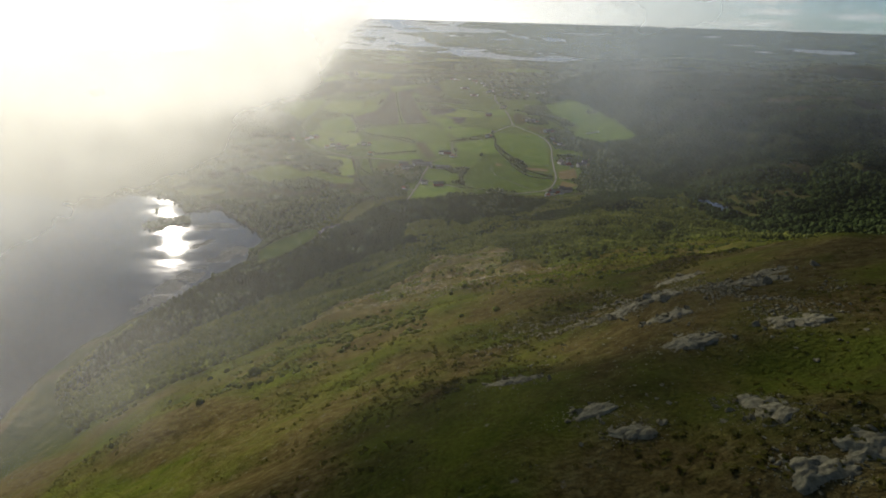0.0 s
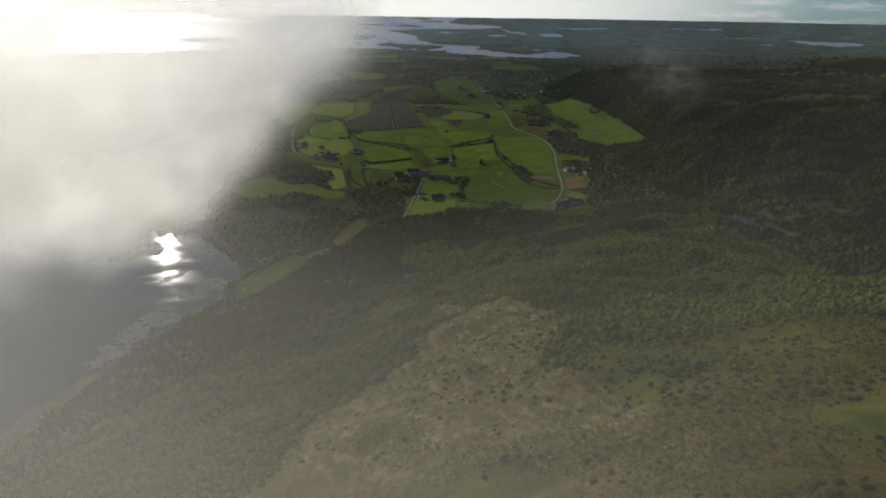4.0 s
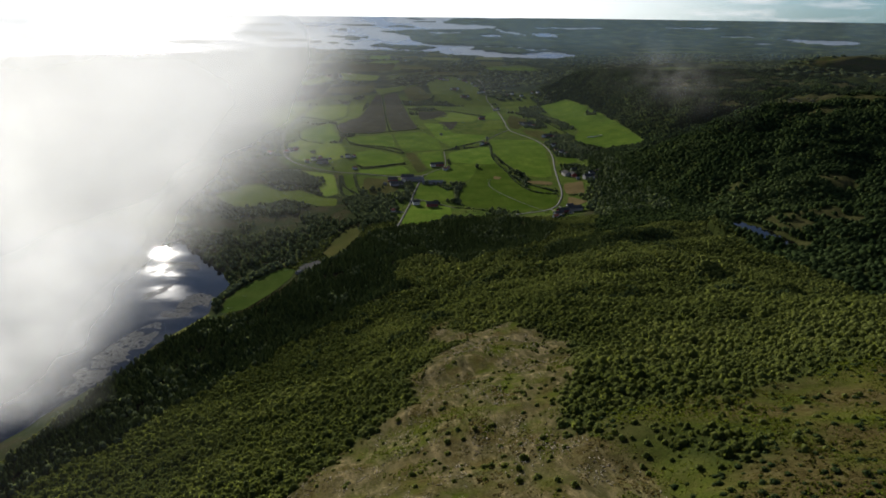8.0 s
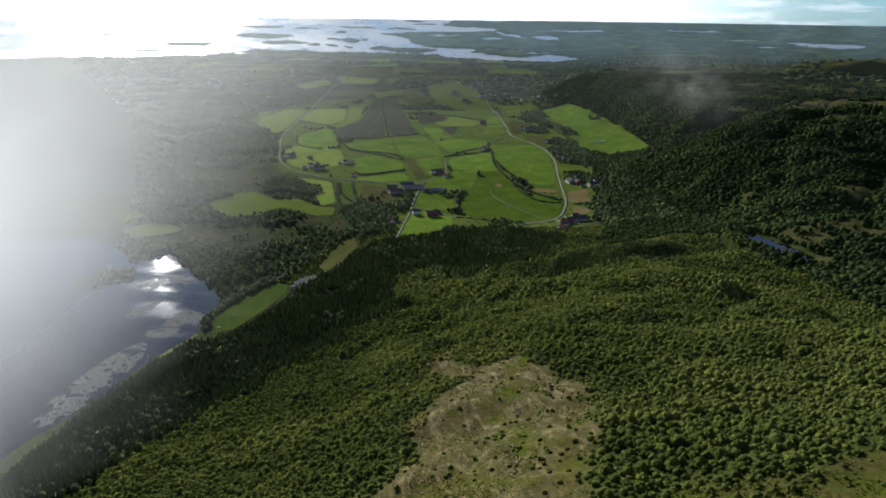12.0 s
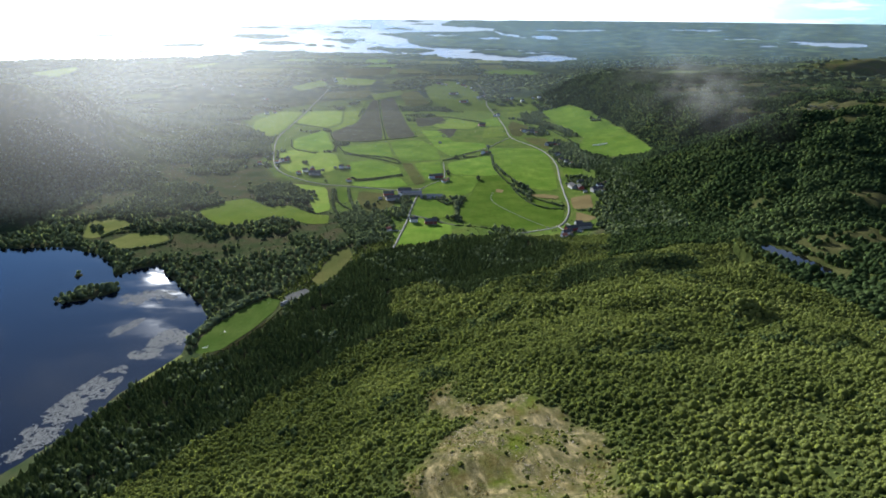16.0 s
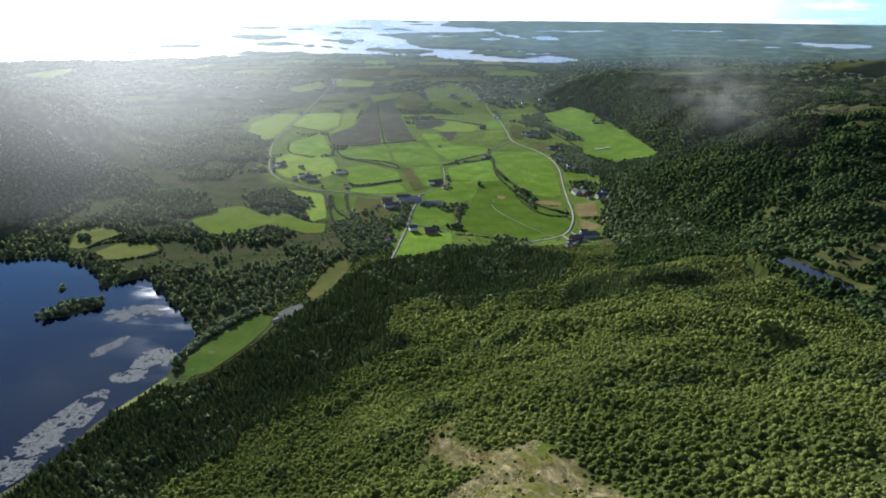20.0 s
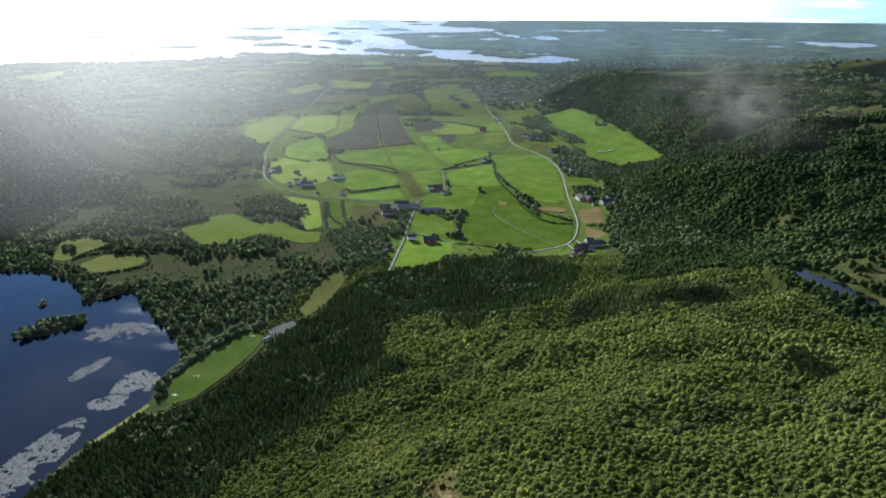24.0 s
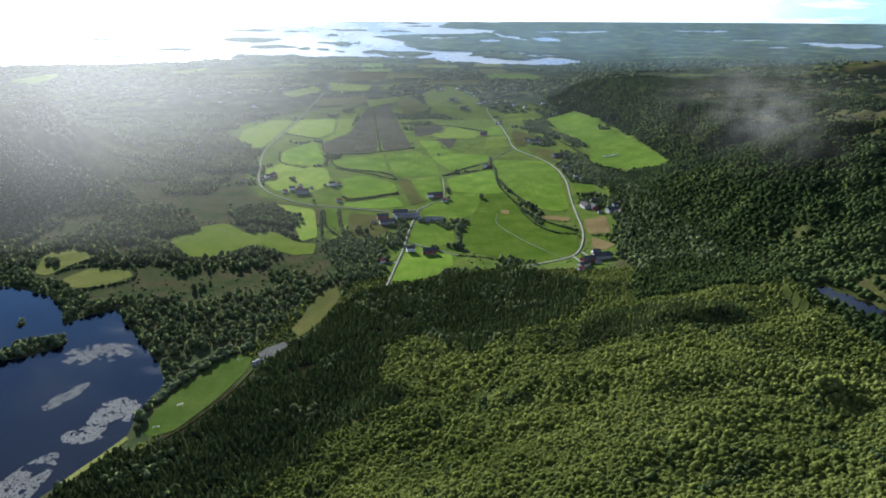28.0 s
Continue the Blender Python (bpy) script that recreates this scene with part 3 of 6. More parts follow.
# ---- ground: one sheet to the horizon ----
def ground_sheet():
    cx, cy = -5.0, -70.0
    az = np.concatenate([np.arange(-180, -48, 3.0), np.arange(-48, 48, 0.27), np.arange(48, 180, 3.0)])
    rings = [6.0]
    while rings[-1] < 26000:
        r = rings[-1]
        rings.append(r + max(2.4, 0.0125 * r if r > 700 else 0.0105 * r))
    rings = np.array(rings)
    a, r = np.meshgrid(np.radians(az), rings)
    x, y = (cx + r * np.sin(a)).ravel(), (cy + r * np.cos(a)).ravel()
    # behind and beside the camera the sheet ends earlier
    z = ground_z(x, y)
    n, k = len(rings), len(az)
    i, j = np.meshgrid(np.arange(n - 1), np.arange(k), indexing="ij")
    j2 = (j + 1) % k
    faces = np.stack([i * k + j, i * k + j2, (i + 1) * k + j2, (i + 1) * k + j], -1).reshape(-1, 4)
    b, h = bare(x, y), heath(x, y)
    rr = np.hypot(x, y - 220)
    moor = ss(0.58, 0.66, fbm(x / 90, y / 70, 80, 4)) * ss(40, 60, z) * ss(340, 420, x) * (rr > 700) * ss(1300, 1150, y)
    moor = np.maximum(moor, ss(0.53, 0.63, fbm(x / 60, y / 40, 84, 3)) * ss(1400, 1500, y) * ss(560, 640, x) * (z > 70))
    wood = np.clip(1 - h - b, 0, 1) * (z > 2.5) * (rr < 3000)
    wood = np.maximum(wood, 0.8 * (rr > 2400) * ss(0.38, 0.55, fbm(x / 300, y / 420, 86, 3)))
    stony = h * ss(0.40, 0.62, fbm(x / 26, y / 26, 90, 3))
    u1, u2 = (x * 0.94 + y * 0.34) / 230, (y * 0.94 - x * 0.34) / 150
    u1 = u1 + 0.5 * (fbm(x / 400, y / 400, 161, 2) - 0.5)
    parcel = vnoise(np.floor(u1) * 7.31, np.floor(u2) * 3.77, 160)
    parcel = np.where(fbm(x / 420, y / 600, 162, 3) > 0.50, parcel, 0.35 * parcel)
    far = ss(2450, 2700, rr) * (z < 40)
    v = warp(np.stack([x, y, z], 1))
    cv = np.array([[cx, cy, float(ground_z([cx], [cy])[0])]])
    me = mesh_np("ground", np.vstack([v, cv]), faces, (M_GROUND,), True,
                 {"bare": np.append(b * (1 - 0.25 * ss(480, 380, y)), 0), "wood": np.append(wood, 0), "dark_floor": np.append(ss(-3, 4, np.maximum(spruce_side(x, y), inside_distance(x, y, KNOLL))), 0), "moor": np.append(moor, 0), "stony": np.append(stony, 0), "parcel": np.append(parcel, 0), "far": np.append(far, 0), "farm": np.append(ss(-8, 10, inside_distance(x, y, FARM)), 0), "plain": np.append(ss(14, 5, z) * (y > 500), 0)})
    bm = bmesh.new()
    bm.from_mesh(me)
    bm.verts.ensure_lookup_table()
    for t in range(k):
        bm.faces.new((bm.verts[len(v)], bm.verts[t], bm.verts[(t + 1) % k])).smooth = True
    bm.normal_update()
    bm.to_mesh(me)
    bm.free()
    return tagged(new("ground", me), "heathery hilltop falling to a green coastal plain", "ground", kind="structure")


ground_sheet()


def water_sheet(name, x0, x1, y0, y1, z, mat, label):
    nx, ny = 24, 24
    x, y = np.meshgrid(np.linspace(x0, x1, nx), np.linspace(y0, y1, ny))
    i, j = np.meshgrid(np.arange(ny - 1), np.arange(nx - 1), indexing="ij")
    f = np.stack([i * nx + j, i * nx + j + 1, (i + 1) * nx + j + 1, (i + 1) * nx + j], -1).reshape(-1, 4)
    v = np.stack([x.ravel(), y.ravel(), np.full(x.size, z)], 1)
    return tagged(new(name, mesh_np(name, v, f, (mat,), True)), label, "water", kind="structure")


water_sheet("lake_water", -1000, -235, 180, 1160, 0.0, M_LAKE, "dark blue lake reflecting the sky")
water_sheet("pond_water", 335, 400, 895, 1016, POND_Z, M_PEAT, "small dark moorland pond")


def sea_sheet():
    az = np.radians(np.arange(-48, 48.1, 0.5))
    rings = np.geomspace(4300, 26000, 90)
    a, r = np.meshgrid(az, rings)
    v = np.stack([(HUB[0] + r * np.sin(a)).ravel(), (HUB[1] + r * np.cos(a)).ravel(), np.full(r.size, -8.0)], 1)
    n, k = r.shape
    i, j = np.meshgrid(np.arange(n - 1), np.arange(k - 1), indexing="ij")
    f = np.stack([i * k + j, (i + 1) * k + j, (i + 1) * k + j + 1, i * k + j + 1], -1).reshape(-1, 4)[:, ::-1]
    tagged(new("sea", mesh_np("sea", warp(v), f, (M_SEA,), True)), "bright sea among low skerries at the horizon", "water", kind="structure")


sea_sheet()


# ---- fields ----
FIELDS, ROADS = [], []


def rounded(poly, turns=2):
    p = np.array(poly, float)
    for _ in range(turns):
        q = np.roll(p, -1, 0)
        p = np.stack([0.9 * p + 0.1 * q, 0.1 * p + 0.9 * q], 1).reshape(-1, 2)
    return p


def field(name, mat, label, *corners, step=14.0, lift=0.35):
    """A parcel of land laid on the ground."""
    p = rounded(corners)
    FIELDS.append(p)
    bm = bmesh.new()
    bm.faces.new([bm.verts.new((x, y, 0)) for x, y in p])
    for axis in (0, 1):
        lo, hi = p[:, axis].min(), p[:, axis].max()
        s = max(step, (hi - lo) / 40)
        for c in np.arange(lo + s, hi, s):
            bmesh.ops.bisect_plane(bm, geom=bm.verts[:] + bm.edges[:] + bm.faces[:], dist=1e-4,
                                   plane_co=(c, c, 0), plane_no=(1 - axis, axis, 0))
    co = np.array([v.co[:] for v in bm.verts])
    co[:, 2] = ground_z(co[:, 0], co[:, 1]) + lift
    for v, c in zip(bm.verts, warp(co)):
        v.co = c
    bm.normal_update()
    for f in bm.faces:
        f.smooth = True
        if f.normal.z < 0:
            f.normal_flip()
    me = bpy.data.meshes.new(name)
    bm.to_mesh(me)
    bm.free()
    me.materials.append(mat)
    return tagged(new(name, me), label, "field", kind="structure")


G_, M_, R_, P_ = "grazed bright green pasture", "pale mown hay meadow", "rough olive grazing land", "dark ploughed soil strip"
field("pasture", M_PASTURE, G_, (-80, 1148), (-67, 1271), (-48, 1283), (-6, 1255), (-4, 1205), (-21, 1171), (-54, 1146))
field("pasture", M_PASTURE, G_, (-60, 1406), (-4, 1407), (-1, 1309), (-36, 1282), (-61, 1303), (-65, 1335))
field("pasture", M_PASTURE, "large rolling green pasture beside the road", (7, 1322), (33, 1455), (58, 1585), (100, 1606), (121, 1440), (159, 1394), (180, 1351), (164, 1274), (140, 1247), (103, 1228), (68, 1242), (17, 1265))
field("pasture", M_PASTURE, G_, (87, 1885), (198, 1887), (214, 1800), (200, 1587), (190, 1492), (171, 1474), (137, 1491), (116, 1565), (91, 1696))
field("pasture", M_PASTURE, G_, (-52, 1489), (-12, 1584), (56, 1583), (31, 1455), (5, 1423), (-48, 1440))
field("pasture", M_PASTURE, G_, (-12, 1694), (82, 1798), (88, 1672), (96, 1588), (-2, 1588))
field("pasture", M_PASTURE, G_, (-81, 1703), (-25, 1718), (-20, 1584), (-46, 1527))
field("rough_strip", M_ROUGH, R_, (-106, 1702), (-84, 1703), (-54, 1520), (-70, 1500))
field("pasture", M_PASTURE, G_, (-219, 1701), (-178, 1731), (-110, 1669), (-99, 1585), (-179, 1557), (-197, 1581))
field("pasture", M_PASTURE, G_, (-184, 1523), (-101, 1558), (-80, 1494), (-151, 1487), (-185, 1498))
field("pasture", M_PASTURE, G_, (-262, 1879), (-153, 1945), (-126, 1742), (-182, 1767), (-245, 1804))
field("pasture", M_PASTURE, G_, (-149, 1945), (-76, 1980), (-36, 1883), (-23, 1733), (-111, 1717))
field("pasture", M_PASTURE, G_, (-81, 2129), (-24, 2130), (2, 1968), (79, 1949), (85, 1890), (0, 1775), (-31, 1853))
field("pasture", M_PASTURE, G_, (-386, 1974), (-334, 2124), (-269, 1849), (-303, 1806), (-365, 1850))
field("meadow", M_MEADOW, M_, (-382, 1791), (-362, 1855), (-258, 1800), (-223, 1645), (-262, 1584), (-322, 1606), (-352, 1666))
field("meadow", M_MEADOW, M_, (-440, 2252), (-440, 2490), (-341, 2516), (-311, 2255), (-341, 2166))
field("meadow", M_MEADOW, M_, (-323, 2141), (-300, 2228), (-341, 2577), (-293, 2782), (-283, 2460), (-268, 2256), (-299, 2125))
field("meadow", M_MEADOW, M_, (-520, 2081), (-442, 2009), (-448, 2225), (-456, 2456), (-528, 2477), (-558, 2278))
field("plough_strip", M_PLOUGH, P_, (-284, 1950), (-312, 2085), (-264, 2256), (-274, 2783), (-253, 2783), (-168, 1984), (-202, 1950))
field("plough_strip", M_PLOUGH, P_, (-246, 2784), (-204, 2861), (-125, 2259), (-89, 2034), (-154, 1985), (-186, 2212))
field("plough_strip", M_PLOUGH, P_, (-104, 2357), (-25, 2389), (-9, 2261), (-90, 2188))
field("plough_strip", M_PLOUGH, P_, (-39, 2155), (19, 2173), (3, 2038), (-17, 1995))
field("rough_strip", M_ROUGH, R_, (-201, 3120), (-124, 3085), (-63, 2675), (-140, 2582))
field("meadow", M_MEADOW, "broad pale green meadow below the hamlet", (-106, 3222), (-4, 3617), (88, 3333), (128, 2794), (140, 2590), (108, 2469), (9, 2525), (-65, 2788))
field("meadow", M_MEADOW, M_, (155, 2654), (274, 2592), (276, 2473), (175, 2470))
field("pasture", M_PASTURE, "long green pasture under the wooded ridge", (284, 2473), (363, 2498), (418, 2225), (445, 2025), (455, 1826), (416, 1787), (327, 1802), (297, 1889), (340, 2045), (302, 2222))
field("meadow", M_MEADOW, M_, (-54, 2215), (7, 2359), (81, 2263), (63, 2174), (-10, 2164))
field("meadow", M_MEADOW, "irregular bright meadow among the woods", (-406, 1318), (-392, 1373), (-350, 1403), (-301, 1346), (-271, 1360), (-219, 1307), (-195, 1302), (-191, 1258), (-217, 1253), (-281, 1301), (-319, 1245), (-353, 1245))
field("meadow", M_HAY, "small dry meadow by the lake", (-522, 1180), (-548, 1255), (-522, 1279), (-475, 1244), (-484, 1200), (-505, 1174))
field("meadow", M_HAY, "small dry meadow by the lake", (-478, 1161), (-462, 1201), (-409, 1191), (-397, 1171), (-419, 1137), (-451, 1133))
field("sports_field", M_PITCH, "mown football pitch at the lake's corner", (-247, 829), (-252, 863), (-245, 899), (-228, 935), (-210, 961), (-194, 950), (-192, 924), (-205, 872), (-222, 829), (-235, 823), step=9)
field("stubble_field", M_STUBBLE, "sandy brown stubble by the farm", (201, 1425), (238, 1436), (228, 1354), (195, 1353))
field("pasture", M_PASTURE, G_, (226, 1674), (265, 1665), (254, 1587), (214, 1578))
field("rough_strip", M_ROUGH, "olive-brown boggy clearing among trees", (-145, 1146), (-133, 1097), (-145, 1019), (-158, 990), (-170, 1009), (-164, 1066), (-156, 1120), step=9)
field("pasture", M_PASTURE, G_, (-211, 1473), (-191, 1473), (-175, 1377), (-192, 1377))
field("rough_strip", M_ROUGH, R_, (-167, 1458), (-100, 1436), (-98, 1362), (-132, 1308), (-163, 1390))
field("meadow", M_MEADOW, M_, (-337, 1516), (-278, 1509), (-228, 1482), (-198, 1333), (-219, 1313), (-247, 1404))
field("stubble_field", M_ROUGH, R_, (177, 2313), (220, 2220), (178, 2046), (157, 2060), (157, 2201))
field("stubble_field", M_ROUGH, R_, (182, 2040), (243, 2021), (225, 1865), (190, 1968))
field("stubble_field", M_STUBBLE, "dry grass slope by the farmyard", (197, 1337), (223, 1299), (202, 1276), (187, 1290))
field("meadow", M_MEADOW, M_, (-651, 3205), (-575, 3546), (-513, 3314), (-580, 3072))
field("meadow", M_MEADOW, M_, (-546, 3678), (-328, 3554), (-329, 3320), (-478, 3315))
field("meadow", M_MEADOW, "pale meadow far across the woods", (-2040, 3763), (-2000, 4152), (-1900, 4000), (-1768, 3504))
field("meadow", M_MEADOW, "pale meadow far across the woods", (-1490, 4284), (-1336, 4577), (-1339, 4109))
field("rough_strip", M_ROUGH, R_, (-486, 3020), (-308, 3117), (-302, 2858), (-453, 2823))
field("meadow", M_MEADOW, M_, (-294, 2973), (-118, 3221), (-189, 2942), (-265, 2783))
field("rough_strip", M_ROUGH, R_, (-569, 4212), (-301, 4223), (-300, 3829), (-480, 3764))
field("pasture", M_PASTURE, G_, (-600, 2330), (-560, 2480), (-540, 2400), (-570, 2290))
field("pasture", M_MEADOW, G_, (75, 2010), (140, 2060), (142, 2200), (95, 2180))
field("pasture", M_PASTURE, G_, (95, 2215), (145, 2230), (138, 2380), (90, 2330))


# parcels of the far plain, in rows between hedges
far_rng = np.random.default_rng(31)
FAR_PARCELS = []
for row, y0 in enumerate((3250, 3560, 3900, 4260, 4640, 5050)):
    deep = 0.075 * y0
    x0 = -0.30 * y0 + 120 * far_rng.uniform()
    while x0 < 0.07 * y0:
        wide = far_rng.uniform(90, 300)
        x1, lean = x0 + wide, far_rng.uniform(-40, 40)
        c = [(x0 + 8, y0 + far_rng.uniform(-30, 30)), (x1 - 8, y0 + far_rng.uniform(-30, 30)), (x1 - 8 + lean, y0 + deep * far_rng.uniform(0.7, 1.0)), (x0 + 8 + lean, y0 + deep * far_rng.uniform(0.7, 1.0))]
        mid_x, mid_y = np.mean([q[0] for q in c]), np.mean([q[1] for q in c])
        free = all(inside_distance(np.array([q[0] for q in c] + [mid_x]), np.array([q[1] for q in c] + [mid_y]), p).max() < -5 for p in FIELDS)
        if free and far_rng.uniform() < 0.72:
            k = int(far_rng.integers(0, 5))
            field(("meadow", "pasture", "rough_strip", "meadow", "stubble_field")[k], (M_MEADOW, M_PASTURE, M_ROUGH, M_HAY, M_ROUGH)[k], ("pale mown meadow far across the plain", "green pasture far across the plain", "brownish bog far across the plain", "dry yellowish meadow far across the plain", "olive rough grazing far across the plain")[k], *c, step=60)
            FAR_PARCELS.append(c)
        x0 = x1 + far_rng.uniform(4, 60)


# ---- roads ----
def smooth_line(points, step=6.0):
    p = np.array(points, float)
    for _ in range(3):
        q = np.stack([0.75 * p[:-1] + 0.25 * p[1:], 0.25 * p[:-1] + 0.75 * p[1:]], 1).reshape(-1, 2)
        p = np.vstack([p[:1], q, p[-1:]])
    d = np.append(0, np.cumsum(np.hypot(*np.diff(p, axis=0).T)))
    s = np.linspace(0, d[-1], max(3, int(d[-1] / step)))
    return np.stack([np.interp(s, d, p[:, 0]), np.interp(s, d, p[:, 1])], 1)


def road(name, width, label, *points, mat=None, lift=0.75):
    p = smooth_line(points)
    ROADS.append(p)
    width = width * 0.66
    t = np.gradient(p, axis=0)
    t /= np.hypot(t[:, 0], t[:, 1])[:, None]
    nrm = np.stack([t[:, 1], -t[:, 0]], 1)
    w = width * (1 + 0.12 * (vnoise(np.arange(len(p)) / 4.0, np.zeros(len(p)), 5) - 0.5))
    rows = []
    for off, up in ((-0.62, -0.9), (-0.5, 0), (0, 0.06), (0.5, 0), (0.62, -0.9)):
        q = p + nrm * (off * w)[:, None]
        rows.append(np.column_stack([q, ground_z(p[:, 0], p[:, 1]) + lift + up]))
    v = np.stack(rows, 1).reshape(-1, 3)
    n = len(p)
    f = [(i * 5 + j, i * 5 + j + 1, i * 5 + j + 6, i * 5 + j + 5) for i in range(n - 1) for j in range(4)]
    return tagged(new(name, mesh_np(name, warp(v), f, (mat or M_GRAVEL,), True)), label, "road", kind="structure")


road("road", 3.4, "grey country lane up from the woods to the farm", (-84, 1130), (-82, 1147), (-77, 1215), (-71, 1283), (-70, 1340), (-65, 1406), (-59, 1475))
road("road", 3.4, "grey country lane through the farmland", (-59, 1475), (-94, 1463), (-151, 1480), (-189, 1490), (-228, 1501), (-272, 1529), (-322, 1580), (-353, 1634), (-374, 1698), (-400, 1818), (-432, 1974), (-440, 2225), (-451, 2514), (-468, 2854), (-491, 3251))
road("farm_track", 2.2, "pale farm track between pastures", (-59, 1475), (-36, 1518), (-17, 1544), (-15, 1604), (-19, 1704))
road("road", 3.5, "grey country lane along the eastern farms", (89, 1208), (109, 1214), (142, 1237), (165, 1264), (183, 1324), (192, 1380), (197, 1474), (207, 1587), (220, 1698), (218, 1817), (200, 1900), (170, 1971), (148, 2034), (150, 2219), (144, 2393), (122, 2653), (135, 2870), (134, 3335), (108, 3570))
road("farm_track", 2.0, "pale farm track between pastures", (148, 2034), (87, 1887), (24, 1797))
road("farm_track", 2.2, "pale farm track between pastures", (-72, 1308), (-48, 1291), (-29, 1280), (-6, 1257), (5, 1250))
road("driveway", 3.0, "gravel driveway to a house", (155, 1252), (160, 1220), (166, 1190))
road("driveway", 3.0, "gravel driveway to a house", (170, 1268), (178, 1240), (186, 1217))
road("driveway", 3.0, "gravel driveway to a house", (-75, 1215), (-86, 1224), (-94, 1222))
road("footpath", 0.9, "pale trodden track across the pasture", (142, 1240), (100, 1310), (60, 1400), (70, 1460))
road("forest_track", 1.4, "grassy track along the pitch through spruce", (-226, 818), (-212, 838), (-196, 880), (-186, 925), (-184, 950), mat=M_ROUGH)
field("sandy_strip", M_STUBBLE, "bare sandy strip beside the hedge", (134, 1446), (160, 1449), (184, 1436), (178, 1417), (145, 1425), lift=0.6)
field("bare_patch", M_STUBBLE, "bare trodden patch in the pasture", (77, 1484), (91, 1478), (87, 1457), (75, 1460), lift=0.6, step=8)
field("rough_strip", M_ROUGH, "brownish rough verge between pastures", (-104, 1683), (-82, 1683), (-50, 1525), (-73, 1514), lift=0.55)
field("reed_bed", M_HAY, "yellow-green reedy rim along the lake shore", (-283, 775), (-268, 815), (-262, 832), (-257, 826), (-263, 806), (-278, 772), step=9, lift=0.5)
field("parking_area", M_YARD, "grey gravel parking area behind the pitch", (-191, 957), (-184, 970), (-171, 981), (-165, 970), (-172, 953), (-181, 940), step=9, lift=0.5)


def on_plan(x, y, margin=2.0):
    """True on fields and roads."""
    hit = np.zeros(len(x), bool)
    for p in FIELDS:
        box_ = (x > p[:, 0].min() - 5) & (x < p[:, 0].max() + 5) & (y > p[:, 1].min() - 5) & (y < p[:, 1].max() + 5)
        if box_.any():
            i = np.nonzero(box_)[0]
            hit[i[inside_distance(x[i], y[i], p) > -margin]] = True
    for p in ROADS:
        box_ = (x > p[:, 0].min() - 8) & (x < p[:, 0].max() + 8) & (y > p[:, 1].min() - 8) & (y < p[:, 1].max() + 8)
        i = np.nonzero(box_)[0]
        for a in range(0, len(i), 4000):
            k = i[a:a + 4000]
            d = np.min((x[k, None] - p[None, :, 0]) ** 2 + (y[k, None] - p[None, :, 1]) ** 2, 1)
            hit[k[d < 5.5**2]] = True
    return hit


# ---- plants ----
RNG = np.random.default_rng(7)


def leaf_quads(pos, nrm, size, rng):
    """Ragged leaf clumps: one bent quad each, facing nrm."""
    n = len(pos)
    nrm = nrm / np.linalg.norm(nrm, axis=1)[:, None]
    a = np.cross(nrm, rng.normal(size=(n, 3)))
    a /= np.linalg.norm(a, axis=1)[:, None]
    b = np.cross(nrm, a)
    s = size[:, None]
    k = rng.uniform(0.6, 1.25, (n, 4, 1))
    v = np.stack([pos + a * s * k[:, 0], pos + b * s * k[:, 1] - nrm * s * 0.25, pos - a * s * k[:, 2], pos - b * s * k[:, 3] - nrm * s * 0.25], 1)
    return v.reshape(-1, 3)


def crown(n, rng, tall=0.9, lumps=5, size=0.42, base=0.0):
    """Leaf clumps over several lobes, unit radius, standing on z = base."""
    c = rng.normal(size=(lumps, 3))
    c /= np.linalg.norm(c, axis=1)[:, None]
    c = c * rng.uniform(0.25, 0.55, (lumps, 1)) * (1, 1, 0.8)
    d = rng.normal(size=(n, 3))
    d[:, 2] = np.abs(d[:, 2]) * 1.1 - 0.35
    d /= np.linalg.norm(d, axis=1)[:, None]
    p = c[rng.integers(0, lumps, n)] + d * rng.uniform(0.35, 0.6, (n, 1))
    p[:, 2] = base + (p[:, 2] + 0.55) * tall
    v = leaf_quads(p, d + rng.normal(size=(n, 3)) * 0.35 + (0, 0, 0.25), size * rng.uniform(0.7, 1.2, n), rng)
    return v, quads_to_tris(len(v) // 4)


def quads_to_tris(n):
    q = np.arange(n)[:, None] * 4
    return np.vstack([q + (0, 1, 2), q + (0, 2, 3)])


